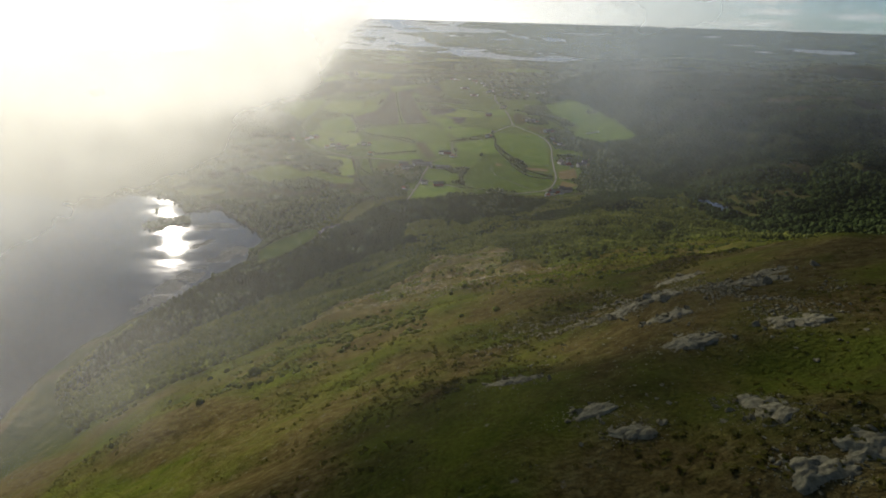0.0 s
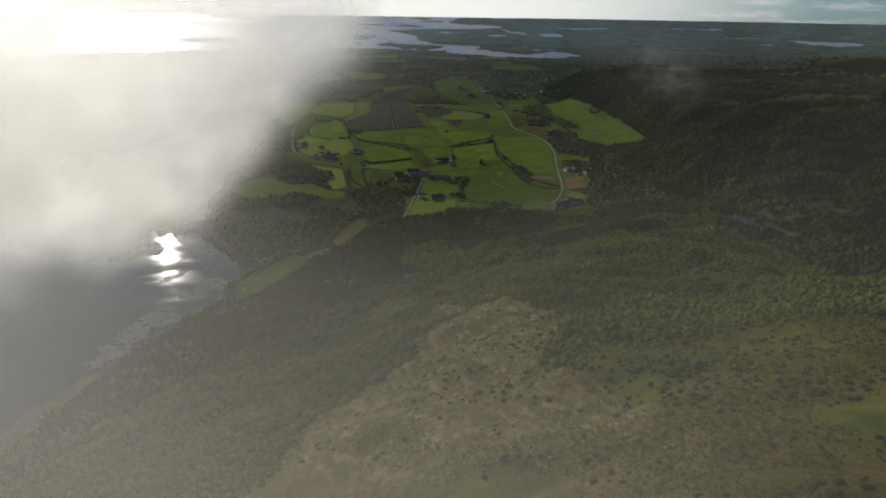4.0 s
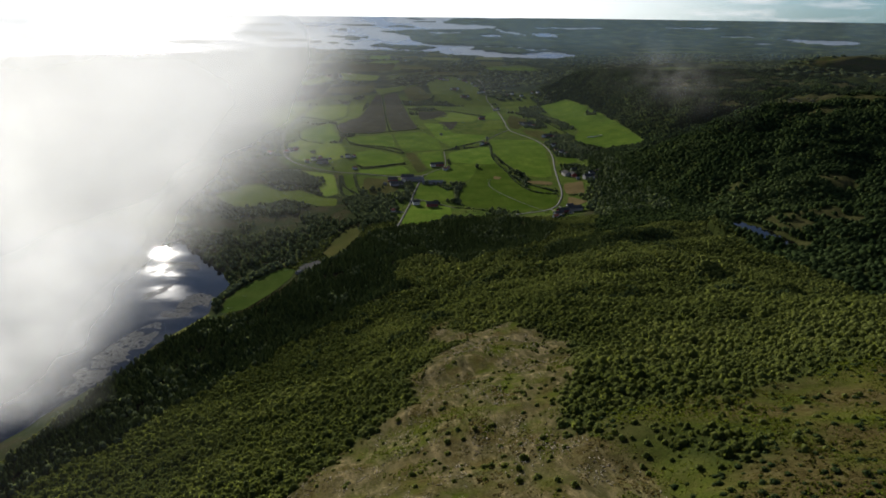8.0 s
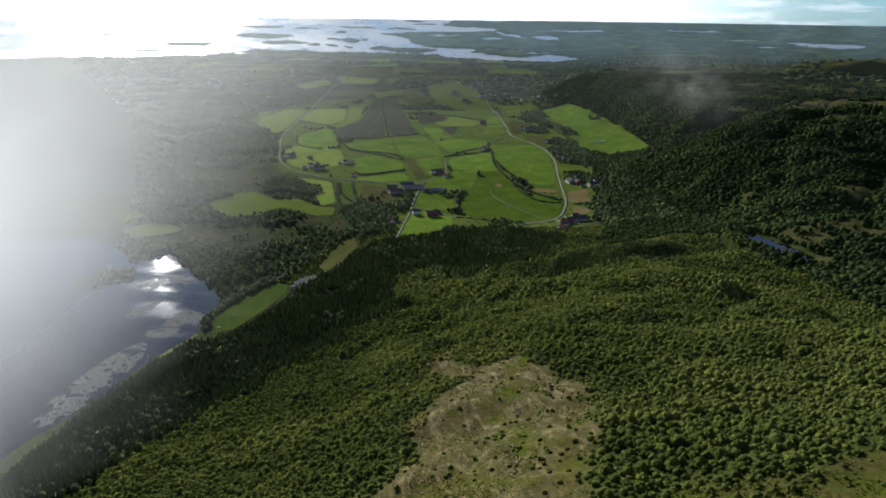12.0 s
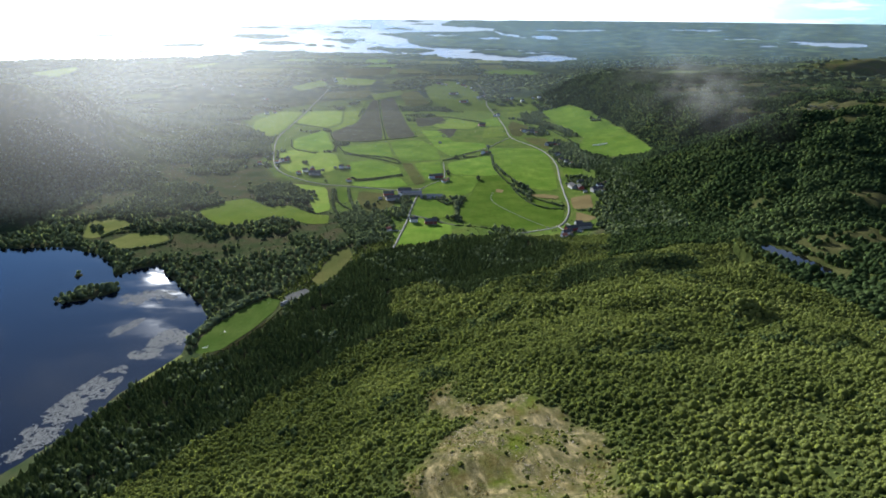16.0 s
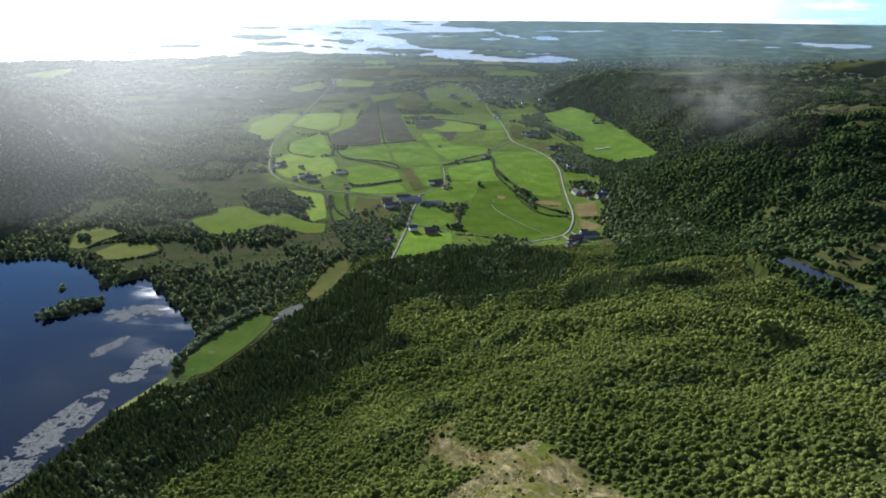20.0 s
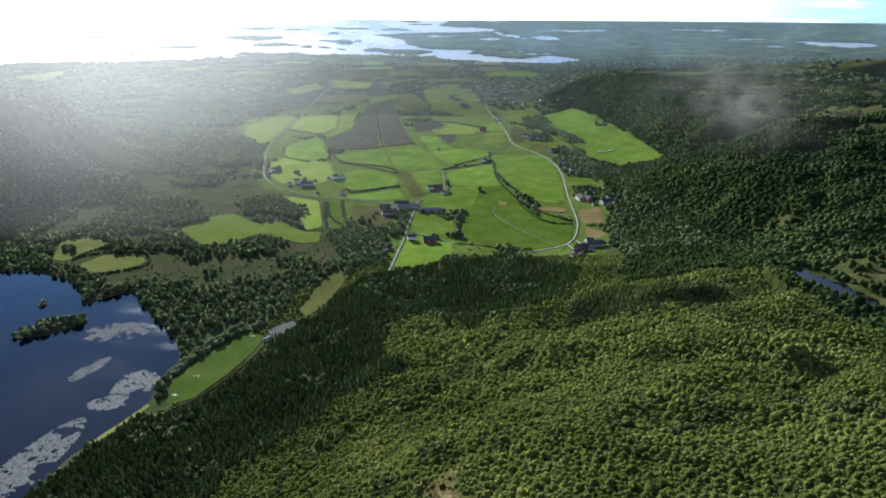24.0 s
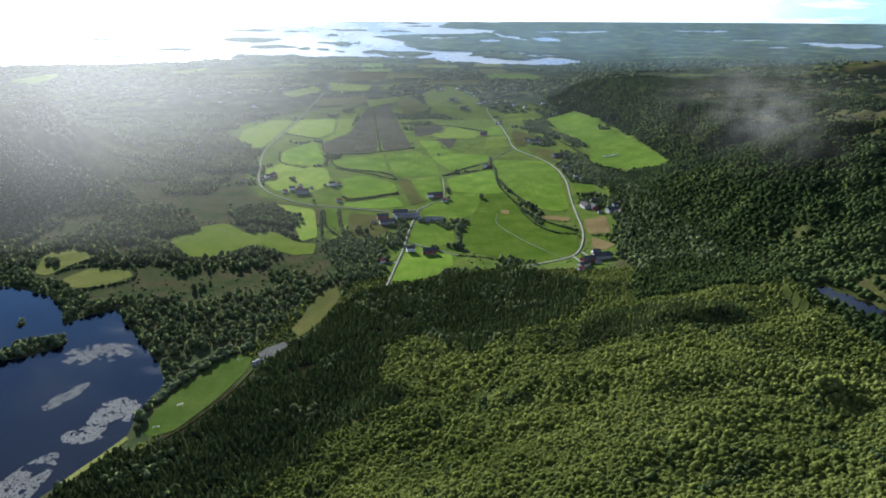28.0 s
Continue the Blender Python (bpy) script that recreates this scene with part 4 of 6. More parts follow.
def bush(leaves, rng, rings=((0.05, 0.88), (0.50, 0.98), (0.86, 0.58)), seg=5, tall=0.9, size=0.36, base=0.0):
    """A leafy mass with an uneven surface, and ragged clumps that break its outline."""
    v, f = [], []
    lean = rng.normal(size=2) * 0.12
    for z, r in rings:
        for j in range(seg):
            a = 2 * math.pi * (j + rng.uniform(-0.25, 0.25)) / seg
            q = r * rng.uniform(0.72, 1.12)
            v.append((q * math.cos(a) + lean[0] * z, q * math.sin(a) + lean[1] * z, base + tall * (z + rng.uniform(-0.10, 0.10))))
    v.append((lean[0], lean[1], base + tall * rng.uniform(0.98, 1.12)))
    for k in range(len(rings) - 1):
        for j in range(seg):
            a, b, c, d = k * seg + j, k * seg + (j + 1) % seg, (k + 1) * seg + (j + 1) % seg, (k + 1) * seg + j
            f += [(a, b, c), (a, c, d)]
    last = (len(rings) - 1) * seg
    f += [(last + j, last + (j + 1) % seg, len(v) - 1) for j in range(seg)]
    v = np.array(v)
    if leaves:
        d = rng.normal(size=(leaves, 3))
        d[:, 2] = np.abs(d[:, 2]) * 0.9
        d /= np.linalg.norm(d, axis=1)[:, None]
        p = d * rng.uniform(0.82, 1.02, (leaves, 1))
        p[:, 2] = base + tall * (0.12 + 0.9 * p[:, 2])
        w = leaf_quads(p, d + rng.normal(size=(leaves, 3)) * 0.5, size * rng.uniform(0.6, 1.2, leaves), rng)
        f = np.vstack([np.array(f), quads_to_tris(leaves) + len(v)])
        v = np.vstack([v, w])
    return v, np.array(f)


def spruce(rng, tiers=5, arms=5):
    """Tiers of drooping boughs, unit height."""
    out = []
    for k in range(tiers):
        h = 0.10 + 0.80 * k / tiers
        r = 0.30 * (1 - 0.90 * k / tiers) * rng.uniform(0.85, 1.1)
        for j in range(arms):
            a = 2 * math.pi * (j + rng.uniform(-0.3, 0.3) + 0.5 * (k % 2)) / arms
            w = math.pi / arms * 1.05
            q = r * rng.uniform(0.8, 1.2)
            drop = rng.uniform(0.03, 0.08)
            out += [(0, 0, h + 0.20), (0.75 * q * math.cos(a - w), 0.75 * q * math.sin(a - w), h + 0.02), (q * math.cos(a), q * math.sin(a), h - drop),
                    (0.75 * q * math.cos(a + w), 0.75 * q * math.sin(a + w), h + 0.02)]
    return np.array(out), quads_to_tris(tiers * arms)


def scatter(x0, x1, y0, y1, gap, rng):
    """Jittered places, gap metres apart."""
    gx, gy = np.meshgrid(np.arange(x0, x1, gap), np.arange(y0, y1, gap))
    gx = gx + (np.arange(gx.shape[0])[:, None] % 2) * gap / 2
    x, y = gx.ravel(), gy.ravel()
    return x + rng.uniform(-0.45, 0.45, len(x)) * gap, y + rng.uniform(-0.45, 0.45, len(y)) * gap


def plant(name, models, x, y, radius, height, mat, label, category, rng, sink=0.15, tone=None):
    """All the plants of one stand in one mesh: models turned, scaled and set on the ground."""
    if not len(x):
        return None
    z = ground_z(x, y)
    pick, turn = rng.integers(0, len(models), len(x)), rng.uniform(0, 2 * math.pi, len(x))
    tint = np.clip(rng.normal(0.32, 0.11, len(x)) + (0 if tone is None else tone), 0, 0.75)
    vs, ts, fs, n = [], [], [], 0
    for m, (model, faces) in enumerate(models):
        i = np.nonzero(pick == m)[0]
        c, s = np.cos(turn[i])[:, None], np.sin(turn[i])[:, None]
        px, py, pz = model[None, :, 0], model[None, :, 1], model[None, :, 2]
        v = np.stack([x[i, None] + (px * c - py * s) * radius[i, None], y[i, None] + (px * s + py * c) * radius[i, None],
                      z[i, None] + pz * height[i, None] - sink], -1)
        vs.append(v.reshape(-1, 3))
        ts.append(np.repeat(tint[i], len(model)))
        fs.append((n + np.arange(len(i))[:, None, None] * len(model) + faces[None]).reshape(-1, 3))
        n += len(i) * len(model)
    me = mesh_np(name, warp(np.vstack(vs)), np.vstack(fs), (mat,), True, {"tint": np.concatenate(ts)})
    return tagged(new(name, me), label, category, kind="stuff")


SHRUBS = [bush(20, RNG, ((0.05, 0.80), (0.50, 0.88), (0.84, 0.52)), 5, 0.9, 0.25) for _ in range(14)]
FAR_TREES = [bush(2, RNG, ((0.05, 0.85), (0.6, 0.9)), 4, 1.0, 0.42) for _ in range(12)]
TREES = [bush(5, RNG, ((0.0, 0.55), (0.40, 1.0), (0.80, 0.66)), 5, 1.0, 0.36, 0.12) for _ in range(10)]
SPRUCES = [spruce(RNG, 4) for _ in range(6)]

# birch thicket on the hill
x, y = scatter(-330, 330, 150, 1190, 3.65, RNG)
z = ground_z(x, y)
open_ = np.maximum(bare(x, y), heath(x, y))
sparse = np.where(bare(x, y) > 0.4, 0.72, 0.96)
wild = fbm(x / 45, y / 45, 100, 4)
keep = (z > 5) & (spruce_side(x, y) < 2) & (inside_distance(x, y, POND) < -5) & (RNG.uniform(size=len(x)) > open_ * sparse)
keep &= ~((open_ > 0.3) & (fbm(x / 17, y / 17, 102, 3) < 0.57)) & (np.abs(x + 15) < 0.66 * (y - 80) + 25)
keep &= ~on_plan(x, y) & (fbm(x / 9, y / 9, 106, 2) > 0.24)
x, y, z, wild, open_ = x[keep], y[keep], z[keep], wild[keep], open_[keep]
size = (0.75 + 1.35 * RNG.beta(1.6, 2.8, len(x))) * (0.55 + 1.15 * wild) * (1 - 0.4 * open_)
near = (y < 620) & (y > 330) & (np.abs(x) < 70)
solo = np.nonzero(near)[0]
solo = solo[np.argsort(inside_distance(x[solo], y[solo], CLEARING))[::-1]][:260]
rest = np.ones(len(x), bool)
rest[solo] = False
SOLO = [(x[i], y[i], z[i], size[i]) for i in solo]
cut = [(y < 420), (y >= 420) & (y < 600), (y >= 600) & (y < 760), (y >= 760) & (y < 900), (y >= 900)]
for c in cut:
    k = rest & c
    plant("birch_thicket", SHRUBS if y[k].mean() < 760 else TREES if y[k].mean() < 900 else FAR_TREES, x[k], y[k], size[k] * 1.28, size[k] * RNG.uniform(1.1, 2.2, k.sum()), M_BIRCH, "dense green birch thicket on the hillside", "thicket", RNG,
          tone=0.9 * (fbm(x[k] / 55, y[k] / 55, 101, 4) - 0.47))

# young birches that fill the thicket on the upper slope
x, y = scatter(-230, 300, 300, 780, 3.3, RNG)
open_ = np.maximum(bare(x, y), heath(x, y))
keep = (spruce_side(x, y) < 1) & (RNG.uniform(size=len(x)) > open_ * 0.95) & (np.abs(x + 15) < 0.66 * (y - 130) + 15)
x, y = x[keep], y[keep]
size = RNG.uniform(0.55, 1.25, len(x))
plant("young_birches", FAR_TREES, x, y, size * 1.15, size * RNG.uniform(1.0, 1.7, len(x)), M_BIRCH, "young birches filling the thicket on the slope", "thicket", RNG,
      tone=0.9 * (fbm(x / 55, y / 55, 101, 4) - 0.42))

# darker alder and juniper in noise bands, standing in for shaded gullies
x, y = scatter(-120, 330, 600, 1160, 3.3, RNG)
u, w = x * 0.8 - y * 0.6, x * 0.6 + y * 0.8
shade_band = np.abs(fbm(u / 75, w / 170, 107, 3) - 0.5) + 0.05 * vnoise(x / 9, y / 9, 115)
keep = (shade_band < 0.034) & (spruce_side(x, y) < -3) & ~on_plan(x, y, 4) & (bare(x, y) < 0.1) & (ground_z(x, y) > 6) & (inside_distance(x, y, POND) < -4)
x, y = x[keep], y[keep]
size = RNG.uniform(1.2, 2.3, len(x))
plant("gully_scrub", FAR_TREES, x, y, size * 1.05, size * RNG.uniform(1.3, 2.0, len(x)), M_CONIFER, "dark alder and juniper bands imitating gully shade", "scrub", RNG)

# upland scrub and the wooded ridge on the right
x, y = scatter(330, 1250, 420, 2950, 5.9, RNG)
z = ground_z(x, y)
moorish = np.maximum(ss(0.57, 0.65, fbm(x / 90, y / 70, 80, 4)) * ss(340, 420, x) * ss(40, 60, z) * ss(1300, 1150, y), ss(0.5, 0.6, fbm(x / 60, y / 40, 84, 3)) * (y > 1430) * ss(560, 630, x) * (z > 70))
keep = (z > 4) & (RNG.uniform(size=len(x)) > moorish * 0.97) & (inside_distance(x, y, POND) < -6) & ~on_plan(x, y, 4) & (x < 0.72 * (y + 60))
x, y = x[keep], y[keep]
size = RNG.uniform(1.9, 3.9, len(x))
for lo, hi in ((0, 1100), (1100, 1700), (1700, 4000)):
    k = (y >= lo) & (y < hi)
    plant("ridge_woodland", FAR_TREES, x[k], y[k], size[k] * 1.35, size[k] * RNG.uniform(1.2, 1.9, k.sum()), M_RIDGE, "mixed birch woodland over the ridge", "woodland", RNG,
          tone=1.3 * (fbm(x[k] / 90, y[k] / 90, 103, 4) - 0.56))
x, y = scatter(185, 345, 1040, 1850, 4.6, RNG)
z = ground_z(x, y)
keep = ~on_plan(x, y, 5) & (x > 205 + 0.10 * (y - 1040) + 26 * fbm(y / 60, y * 0, 104, 2) - 35 * ss(1250, 1060, y))
x, y = x[keep], y[keep]
size = RNG.uniform(1.8, 3.3, len(x))
plant("ridge_woodland", TREES, x, y, size, size * RNG.uniform(1.5, 2.2, len(x)), M_RIDGE, "dark woodland at the foot of the ridge", "woodland", RNG)

# spruce plantation between the lake and the hill
x, y = scatter(-330, 150, 420, 1200, 3.9, RNG)
keep = (spruce_side(x, y) > 0) & ~on_plan(x, y, 3) & (ground_z(x, y) > 0.6) & (fbm(x / 14, y / 14, 108, 3) > 0.27)
x, y = x[keep], y[keep]
tall = RNG.uniform(4.5, 8.5, len(x))
order = np.argsort(np.abs(spruce_side(x, y)))
lone = order[(y[order] > 640) & (x[order] < -60)][:90]
SPRUCE_SOLO = [(x[i], y[i], tall[i]) for i in lone]
rest = np.ones(len(x), bool)
rest[lone] = False
x, y, tall = x[rest], y[rest], tall[rest]
plant("spruce_plantation", SPRUCES, x, y, tall * RNG.uniform(1.2, 1.7, len(x)), tall, M_CONIFER, "dark close-planted spruce wood", "woodland", RNG, tone=0.5 * (fbm(x / 40, y / 40, 109, 3) - 0.5))
x, y = scatter(-330, 130, 420, 1200, 7.0, RNG)
keep = (spruce_side(x, y) > -3) & ~on_plan(x, y, 3) & (ground_z(x, y) > 0.4) & ((fbm(x / 30, y / 30, 111, 3) > 0.63) | ((spruce_side(x, y) < 6) & (x < -150 + 0.1 * y) & (y < 1000) & (x < -170)))
x, y = x[keep], y[keep]
size = RNG.uniform(1.8, 3.4, len(x))
plant("birch_stand", TREES, x, y, size, size * RNG.uniform(1.4, 2.0, len(x)), M_BROAD, "pale birches mixed into the spruce wood", "woodland", RNG)

# spruces on the knoll
x, y = scatter(90, 260, 880, 1000, 3.0, RNG)
keep = inside_distance(x, y, KNOLL) + 6 * (fbm(x / 12, y / 12, 118, 2) - 0.5) > 0
x, y = x[keep], y[keep]
tall = RNG.uniform(3.2, 6.0, len(x))
plant("knoll_spruces", SPRUCES, x, y, tall * RNG.uniform(1.2, 1.7, len(x)), tall, M_CONIFER, "dark spruces covering a knoll on the lower slope", "woodland", RNG, tone=0.15)

# alder and birch woods round the lake and between the fields
x, y = scatter(-1500, 330, 780, 2600, 7.7, RNG)
z = ground_z(x, y)
patch = fbm(x / 95, y / 95, 110, 4)
farm = (x > -430) & (y > 1420) & (y < 2500) & (x < 215)
shore = inside_distance(x, y, LAKE)
keep = (z > 0.25) & ((z < 90) | (x < -500)) & ~on_plan(x, y, 3.5) & (spruce_side(x, y) < -2) & (x > -0.78 * (y + 100)) & (y > 880 + 0.9 * np.maximum(x + 200, -100) * (x < 130))
keep &= np.where(farm, patch > 0.66, (patch > 0.46) | ((shore > -28) & (shore < -1)))
keep &= ~((y < 1150) & (x > -130)) & ~((x > 100) & (x < 215) & (y < 1480))
x, y = x[keep], y[keep]
size = RNG.uniform(2.0, 4.3, len(x))
for lo, hi in ((0, 1200), (1200, 1600), (1600, 4000)):
    k = (y >= lo) & (y < hi)
    plant("lakeside_woodland", TREES if hi < 1700 else FAR_TREES, x[k], y[k], size[k], size[k] * RNG.uniform(1.2, 1.9, k.sum()), M_BROAD, "grey-green alder and birch wood on the plain", "woodland", RNG,
          tone=0.6 * (fbm(x[k] / 80, y[k] / 80, 112, 3) - 0.5))

# low scrub between the woods
x, y = scatter(-1100, 200, 900, 2100, 7.6, RNG)
keep = (ground_z(x, y) > 0.4) & ~on_plan(x, y, 1.0) & (RNG.uniform(size=len(x)) < 0.34) & (x > -0.78 * (y + 100)) & ~((x > -430) & (y > 1420)) & (spruce_side(x, y) < -2)
x, y = x[keep], y[keep]
size = RNG.uniform(0.6, 2.0, len(x))
plant("willow_scrub", FAR_TREES, x, y, size * 1.3, size, M_BROAD, "low willow scrub on boggy ground", "scrub", RNG)

# far woods as broad clumps, out to the coast
x, y = scatter(-3600, 3600, 2600, 5600, 42, RNG)
r = np.hypot(x, y - 220)
keep = (np.abs(x) < 0.72 * y) & ~on_plan(x, y, 8) & (ground_z(x, y) > -2) & (fbm(x / 300, y / 420, 86, 3) > 0.47 + 0.12 * ss(500, 250, np.abs(x + 350))) & (sea_mask(x, y) > 0.15)
x, y = x[keep], y[keep]
size = RNG.uniform(8, 19, len(x))
plant("far_woodland", FAR_TREES, x, y, size * 1.3, RNG.uniform(5, 9, len(x)), M_BROAD, "dark far woods across the coastal plain", "woodland", RNG, tone=-0.12)


# ---- hedgerows ----
def hedge(label, width, *points):
    p = smooth_line(points, 2.6)
    p = p + RNG.normal(size=p.shape) * width * 0.28
    s = RNG.uniform(0.55, 1.0, len(p)) * width
    plant("hedgerow", TREES[:4], p[:, 0], p[:, 1], s, s * 1.15, M_BROAD, label, "hedge", RNG)


for c in FAR_PARCELS[::2]:
    hedge("thin line of trees between far fields", 6.0, *[tuple(q) for q in c[:2]])
H_ = "dark leafy hedgerow between two fields"
hedge(H_, 3.0, (90, 1700), (94, 1660), (104, 1600), (116, 1560), (126, 1500))
hedge(H_, 4.2, (126, 1500), (136, 1480), (140, 1460), (130, 1440))
hedge(H_, 3.0, (128, 1437), (150, 1402), (180, 1370))
hedge(H_, 2.2, (-262, 1884), (-245, 1808), (-182, 1772), (-124, 1745), (-108, 1704))
hedge(H_, 3.0, (-192, 1556), (-178, 1545), (-140, 1566), (-99, 1580))
hedge(H_, 2.0, (-286, 1946), (-205, 1947), (-152, 1980), (-88, 2030))
hedge(H_, 2.4, (-252, 2783), (-190, 2210), (-162, 1985))
hedge(H_, 2.0, (-320, 2130), (-340, 2160), (-440, 2235))
hedge(H_, 2.0, (-262, 1884), (-300, 2010), (-322, 2135))
hedge(H_, 2.0, (-305, 1803), (-366, 1845), (-392, 1970))
hedge(H_, 2.4, (-20, 1722), (10, 1752), (84, 1802), (84, 1885))
hedge(H_, 2.0, (0, 1250), (60, 1236), (90, 1216))
hedge(H_, 2.2, (-212, 1472), (-193, 1376), (-170, 1340))
hedge(H_, 3.0, (-188, 1472), (-172, 1376), (-150, 1330))
hedge(H_, 2.4, (-395, 1205), (-430, 1215), (-470, 1210), (-490, 1195))
hedge(H_, 2.4, (-140, 2590), (-64, 2672), (-66, 2790))
hedge(H_, 2.4, (-110, 2362), (-24, 2394), (8, 2364), (100, 2275))
hedge(H_, 2.4, (-30, 1404), (10, 1404), (4, 1320), (10, 1270))
hedge(H_, 2.0, (200, 1345), (232, 1345))
hedge(H_, 2.6, (215, 1500), (222, 1530), (255, 1540))
hedge(H_, 2.6, (225, 2290), (260, 2200), (285, 2080), (300, 1960))
hedge(H_, 2.6, (240, 2300), (275, 2200), (295, 2100))
hedge("row of tall round trees along the pitch", 5.0, (-254, 880), (-249, 905), (-234, 938), (-216, 966), (-200, 972))
hedge("row of tall round trees along the pitch", 4.4, (-262, 872), (-256, 908), (-240, 944), (-222, 974))


# ---- copses: close stands of rounded trees between the fields ----
def copse(label, gap, size, *corners, keep_off=0.0):
    p = np.array(corners, float)
    x, y = scatter(p[:, 0].min(), p[:, 0].max(), p[:, 1].min(), p[:, 1].max(), gap, RNG)
    k = inside_distance(x, y, p) + 5 * (fbm(x / 12, y / 12, 113, 2) - 0.5) > 0
    x, y = x[k], y[k]
    s = RNG.uniform(0.6, 1.15, len(x)) * size
    plant("copse", TREES, x, y, s, s * RNG.uniform(1.2, 1.8, len(x)), M_BROAD, label, "trees", RNG, tone=0.5 * (fbm(x / 40, y / 40, 114, 3) - 0.55))


C_ = "copse of rounded grey-green broadleaf trees between fields"
copse(C_, 5.0, 3.8, (-364, 1466), (-342, 1503), (-300, 1512), (-255, 1440), (-236, 1400), (-250, 1372), (-290, 1405), (-329, 1390))
copse(C_, 5.0, 3.6, (-447, 1367), (-408, 1431), (-379, 1368), (-414, 1324))
copse(C_, 4.6, 3.2, (-186, 1284), (-158, 1345), (-113, 1300), (-96, 1270), (-104, 1165), (-132, 1150))
copse("round clump of shrubs in the little meadow", 3.4, 2.2, (-536, 1232), (-522, 1238), (-510, 1212), (-518, 1206))
copse(C_, 6.5, 5.0, (-591, 2107), (-567, 2171), (-475, 2032), (-467, 1978), (-511, 1994))
copse(C_, 7.0, 5.0, (-744, 2356), (-627, 2441), (-575, 2310), (-681, 2234))
copse(C_, 6.5, 5.0, (-543, 1815), (-448, 1951), (-392, 1777), (-476, 1747))
copse(C_, 5.0, 4.0, (191, 2340), (245, 2400), (280, 2262), (322, 2117), (300, 2090), (250, 2250))
copse(C_, 5.0, 4.0, (250, 1987), (296, 1950), (298, 1843), (306, 1740), (280, 1750), (262, 1890))
copse("oval clump of trees in the long pasture", 5.0, 3.8, (382, 2222), (410, 2205), (412, 2185), (388, 2195))
hedge(H_, 3.0, (-215, 1470), (-198, 1345), (-164, 1256), (-137, 1204))
hedge(H_, 3.4, (-182, 1432), (-163, 1345), (-144, 1299))
hedge(H_, 2.2, (-182, 1534), (-146, 1557), (-99, 1593))
hedge(H_, 2.2, (-241, 1797), (-206, 1776), (-111, 1696))
hedge(H_, 2.0, (-14, 1727), (25, 1804), (56, 1837))
hedge(H_, 2.6, (88, 1805), (83, 1647), (108, 1508), (112, 1447), (136, 1359), (177, 1351))
hedge("clump of tall hedgerow trees between two pastures", 4.6, (108, 1482), (118, 1468), (128, 1440), (130, 1405))
hedge("trees along the farm lane", 3.6, (-24, 1399), (-10, 1364), (5, 1399), (3, 1287))
hedge("dark shrubs rimming the little meadow", 2.6, (-495, 1182), (-489, 1215), (-462, 1249), (-416, 1220), (-394, 1178), (-394, 1155), (-424, 1134), (-446, 1123))


# ---- single shrubs and trees ----
def tree_model(name, label, category, leaves, mat, radius, height, trunk_r, limbs, rng, foot=0.0):
    """A thing with a tapered trunk, limbs and a leafy crown, about unit size times radius and height."""
    top = new(name)
    bm = bmesh.new()
    def stick(a, b, r0, r1, sides=6):
        a, b = Vector(a), Vector(b)
        q = (b - a).to_track_quat("Z", "Y")
        rings = [[bm.verts.new(p + q @ Vector((r * math.cos(2 * math.pi * i / sides), r * math.sin(2 * math.pi * i / sides), 0))) for i in range(sides)] for p, r in ((a, r0), (b, r1))]
        for i in range(sides):
            bm.faces.new((rings[0][i], rings[0][(i + 1) % sides], rings[1][(i + 1) % sides], rings[1][i]))
        bm.faces.new(rings[1])
    stick((0, 0, -0.4), (0, 0, height * 0.7), trunk_r, trunk_r * 0.3)
    for _ in range(limbs):
        a, h = rng.uniform(0, 6.28), rng.uniform(0.25, 0.6) * height
        stick((0, 0, h), (radius * 0.6 * math.cos(a), radius * 0.6 * math.sin(a), h + 0.25 * height), trunk_r * 0.4, trunk_r * 0.12, 5)
    part("trunk", bm, M_BARK, top, "grey bark trunk")
    v, f = leaves[0] * (radius, radius, height), leaves[1]
    me = mesh_np("crown", v, f, (mat,), True, {"tint": np.full(len(v), rng.uniform(0.15, 0.5))})
    ob = new("crown", me)
    ob.parent = top
    return tagged(top, label, category)


def spread(models, places, group):
    """Copies of the models over the places: x, y, z, scale."""
    for k, (px, py, pz, s) in enumerate(places):
        m = models[k % len(models)]
        c = copy_thing(m, pose(px, py, pz, 0, 0, (k * 137) % 360) @ Matrix.Diagonal((s, s, s, 1)))
        tagged(c, group=group)
    for m in models:
        for o in (*m.children_recursive, m):
            bpy.data.objects.remove(o)


shrub_models = [tree_model("birch_shrub", "low green birch shrub at the clearing's edge", "shrub", bush(12, RNG, seg=7, size=0.32), M_BIRCH, 1.12, 1.3, 0.05, 4, RNG) for _ in range(7)]
spread(shrub_models, [(a, b, c - 0.1, s) for a, b, c, s in SOLO], "birch shrubs round the clearing")
spruce_models = [tree_model("spruce_tree", "dark slender spruce at the wood's edge", "tree", spruce(RNG, 7, 7), M_CONIFER, 1.0, 1.0, 0.018, 0, RNG) for _ in range(5)]
spread(spruce_models, [(a, b, float(ground_z([a], [b])[0]) - 0.1, h) for a, b, h in SPRUCE_SOLO], "spruces at the edge of the plantation")

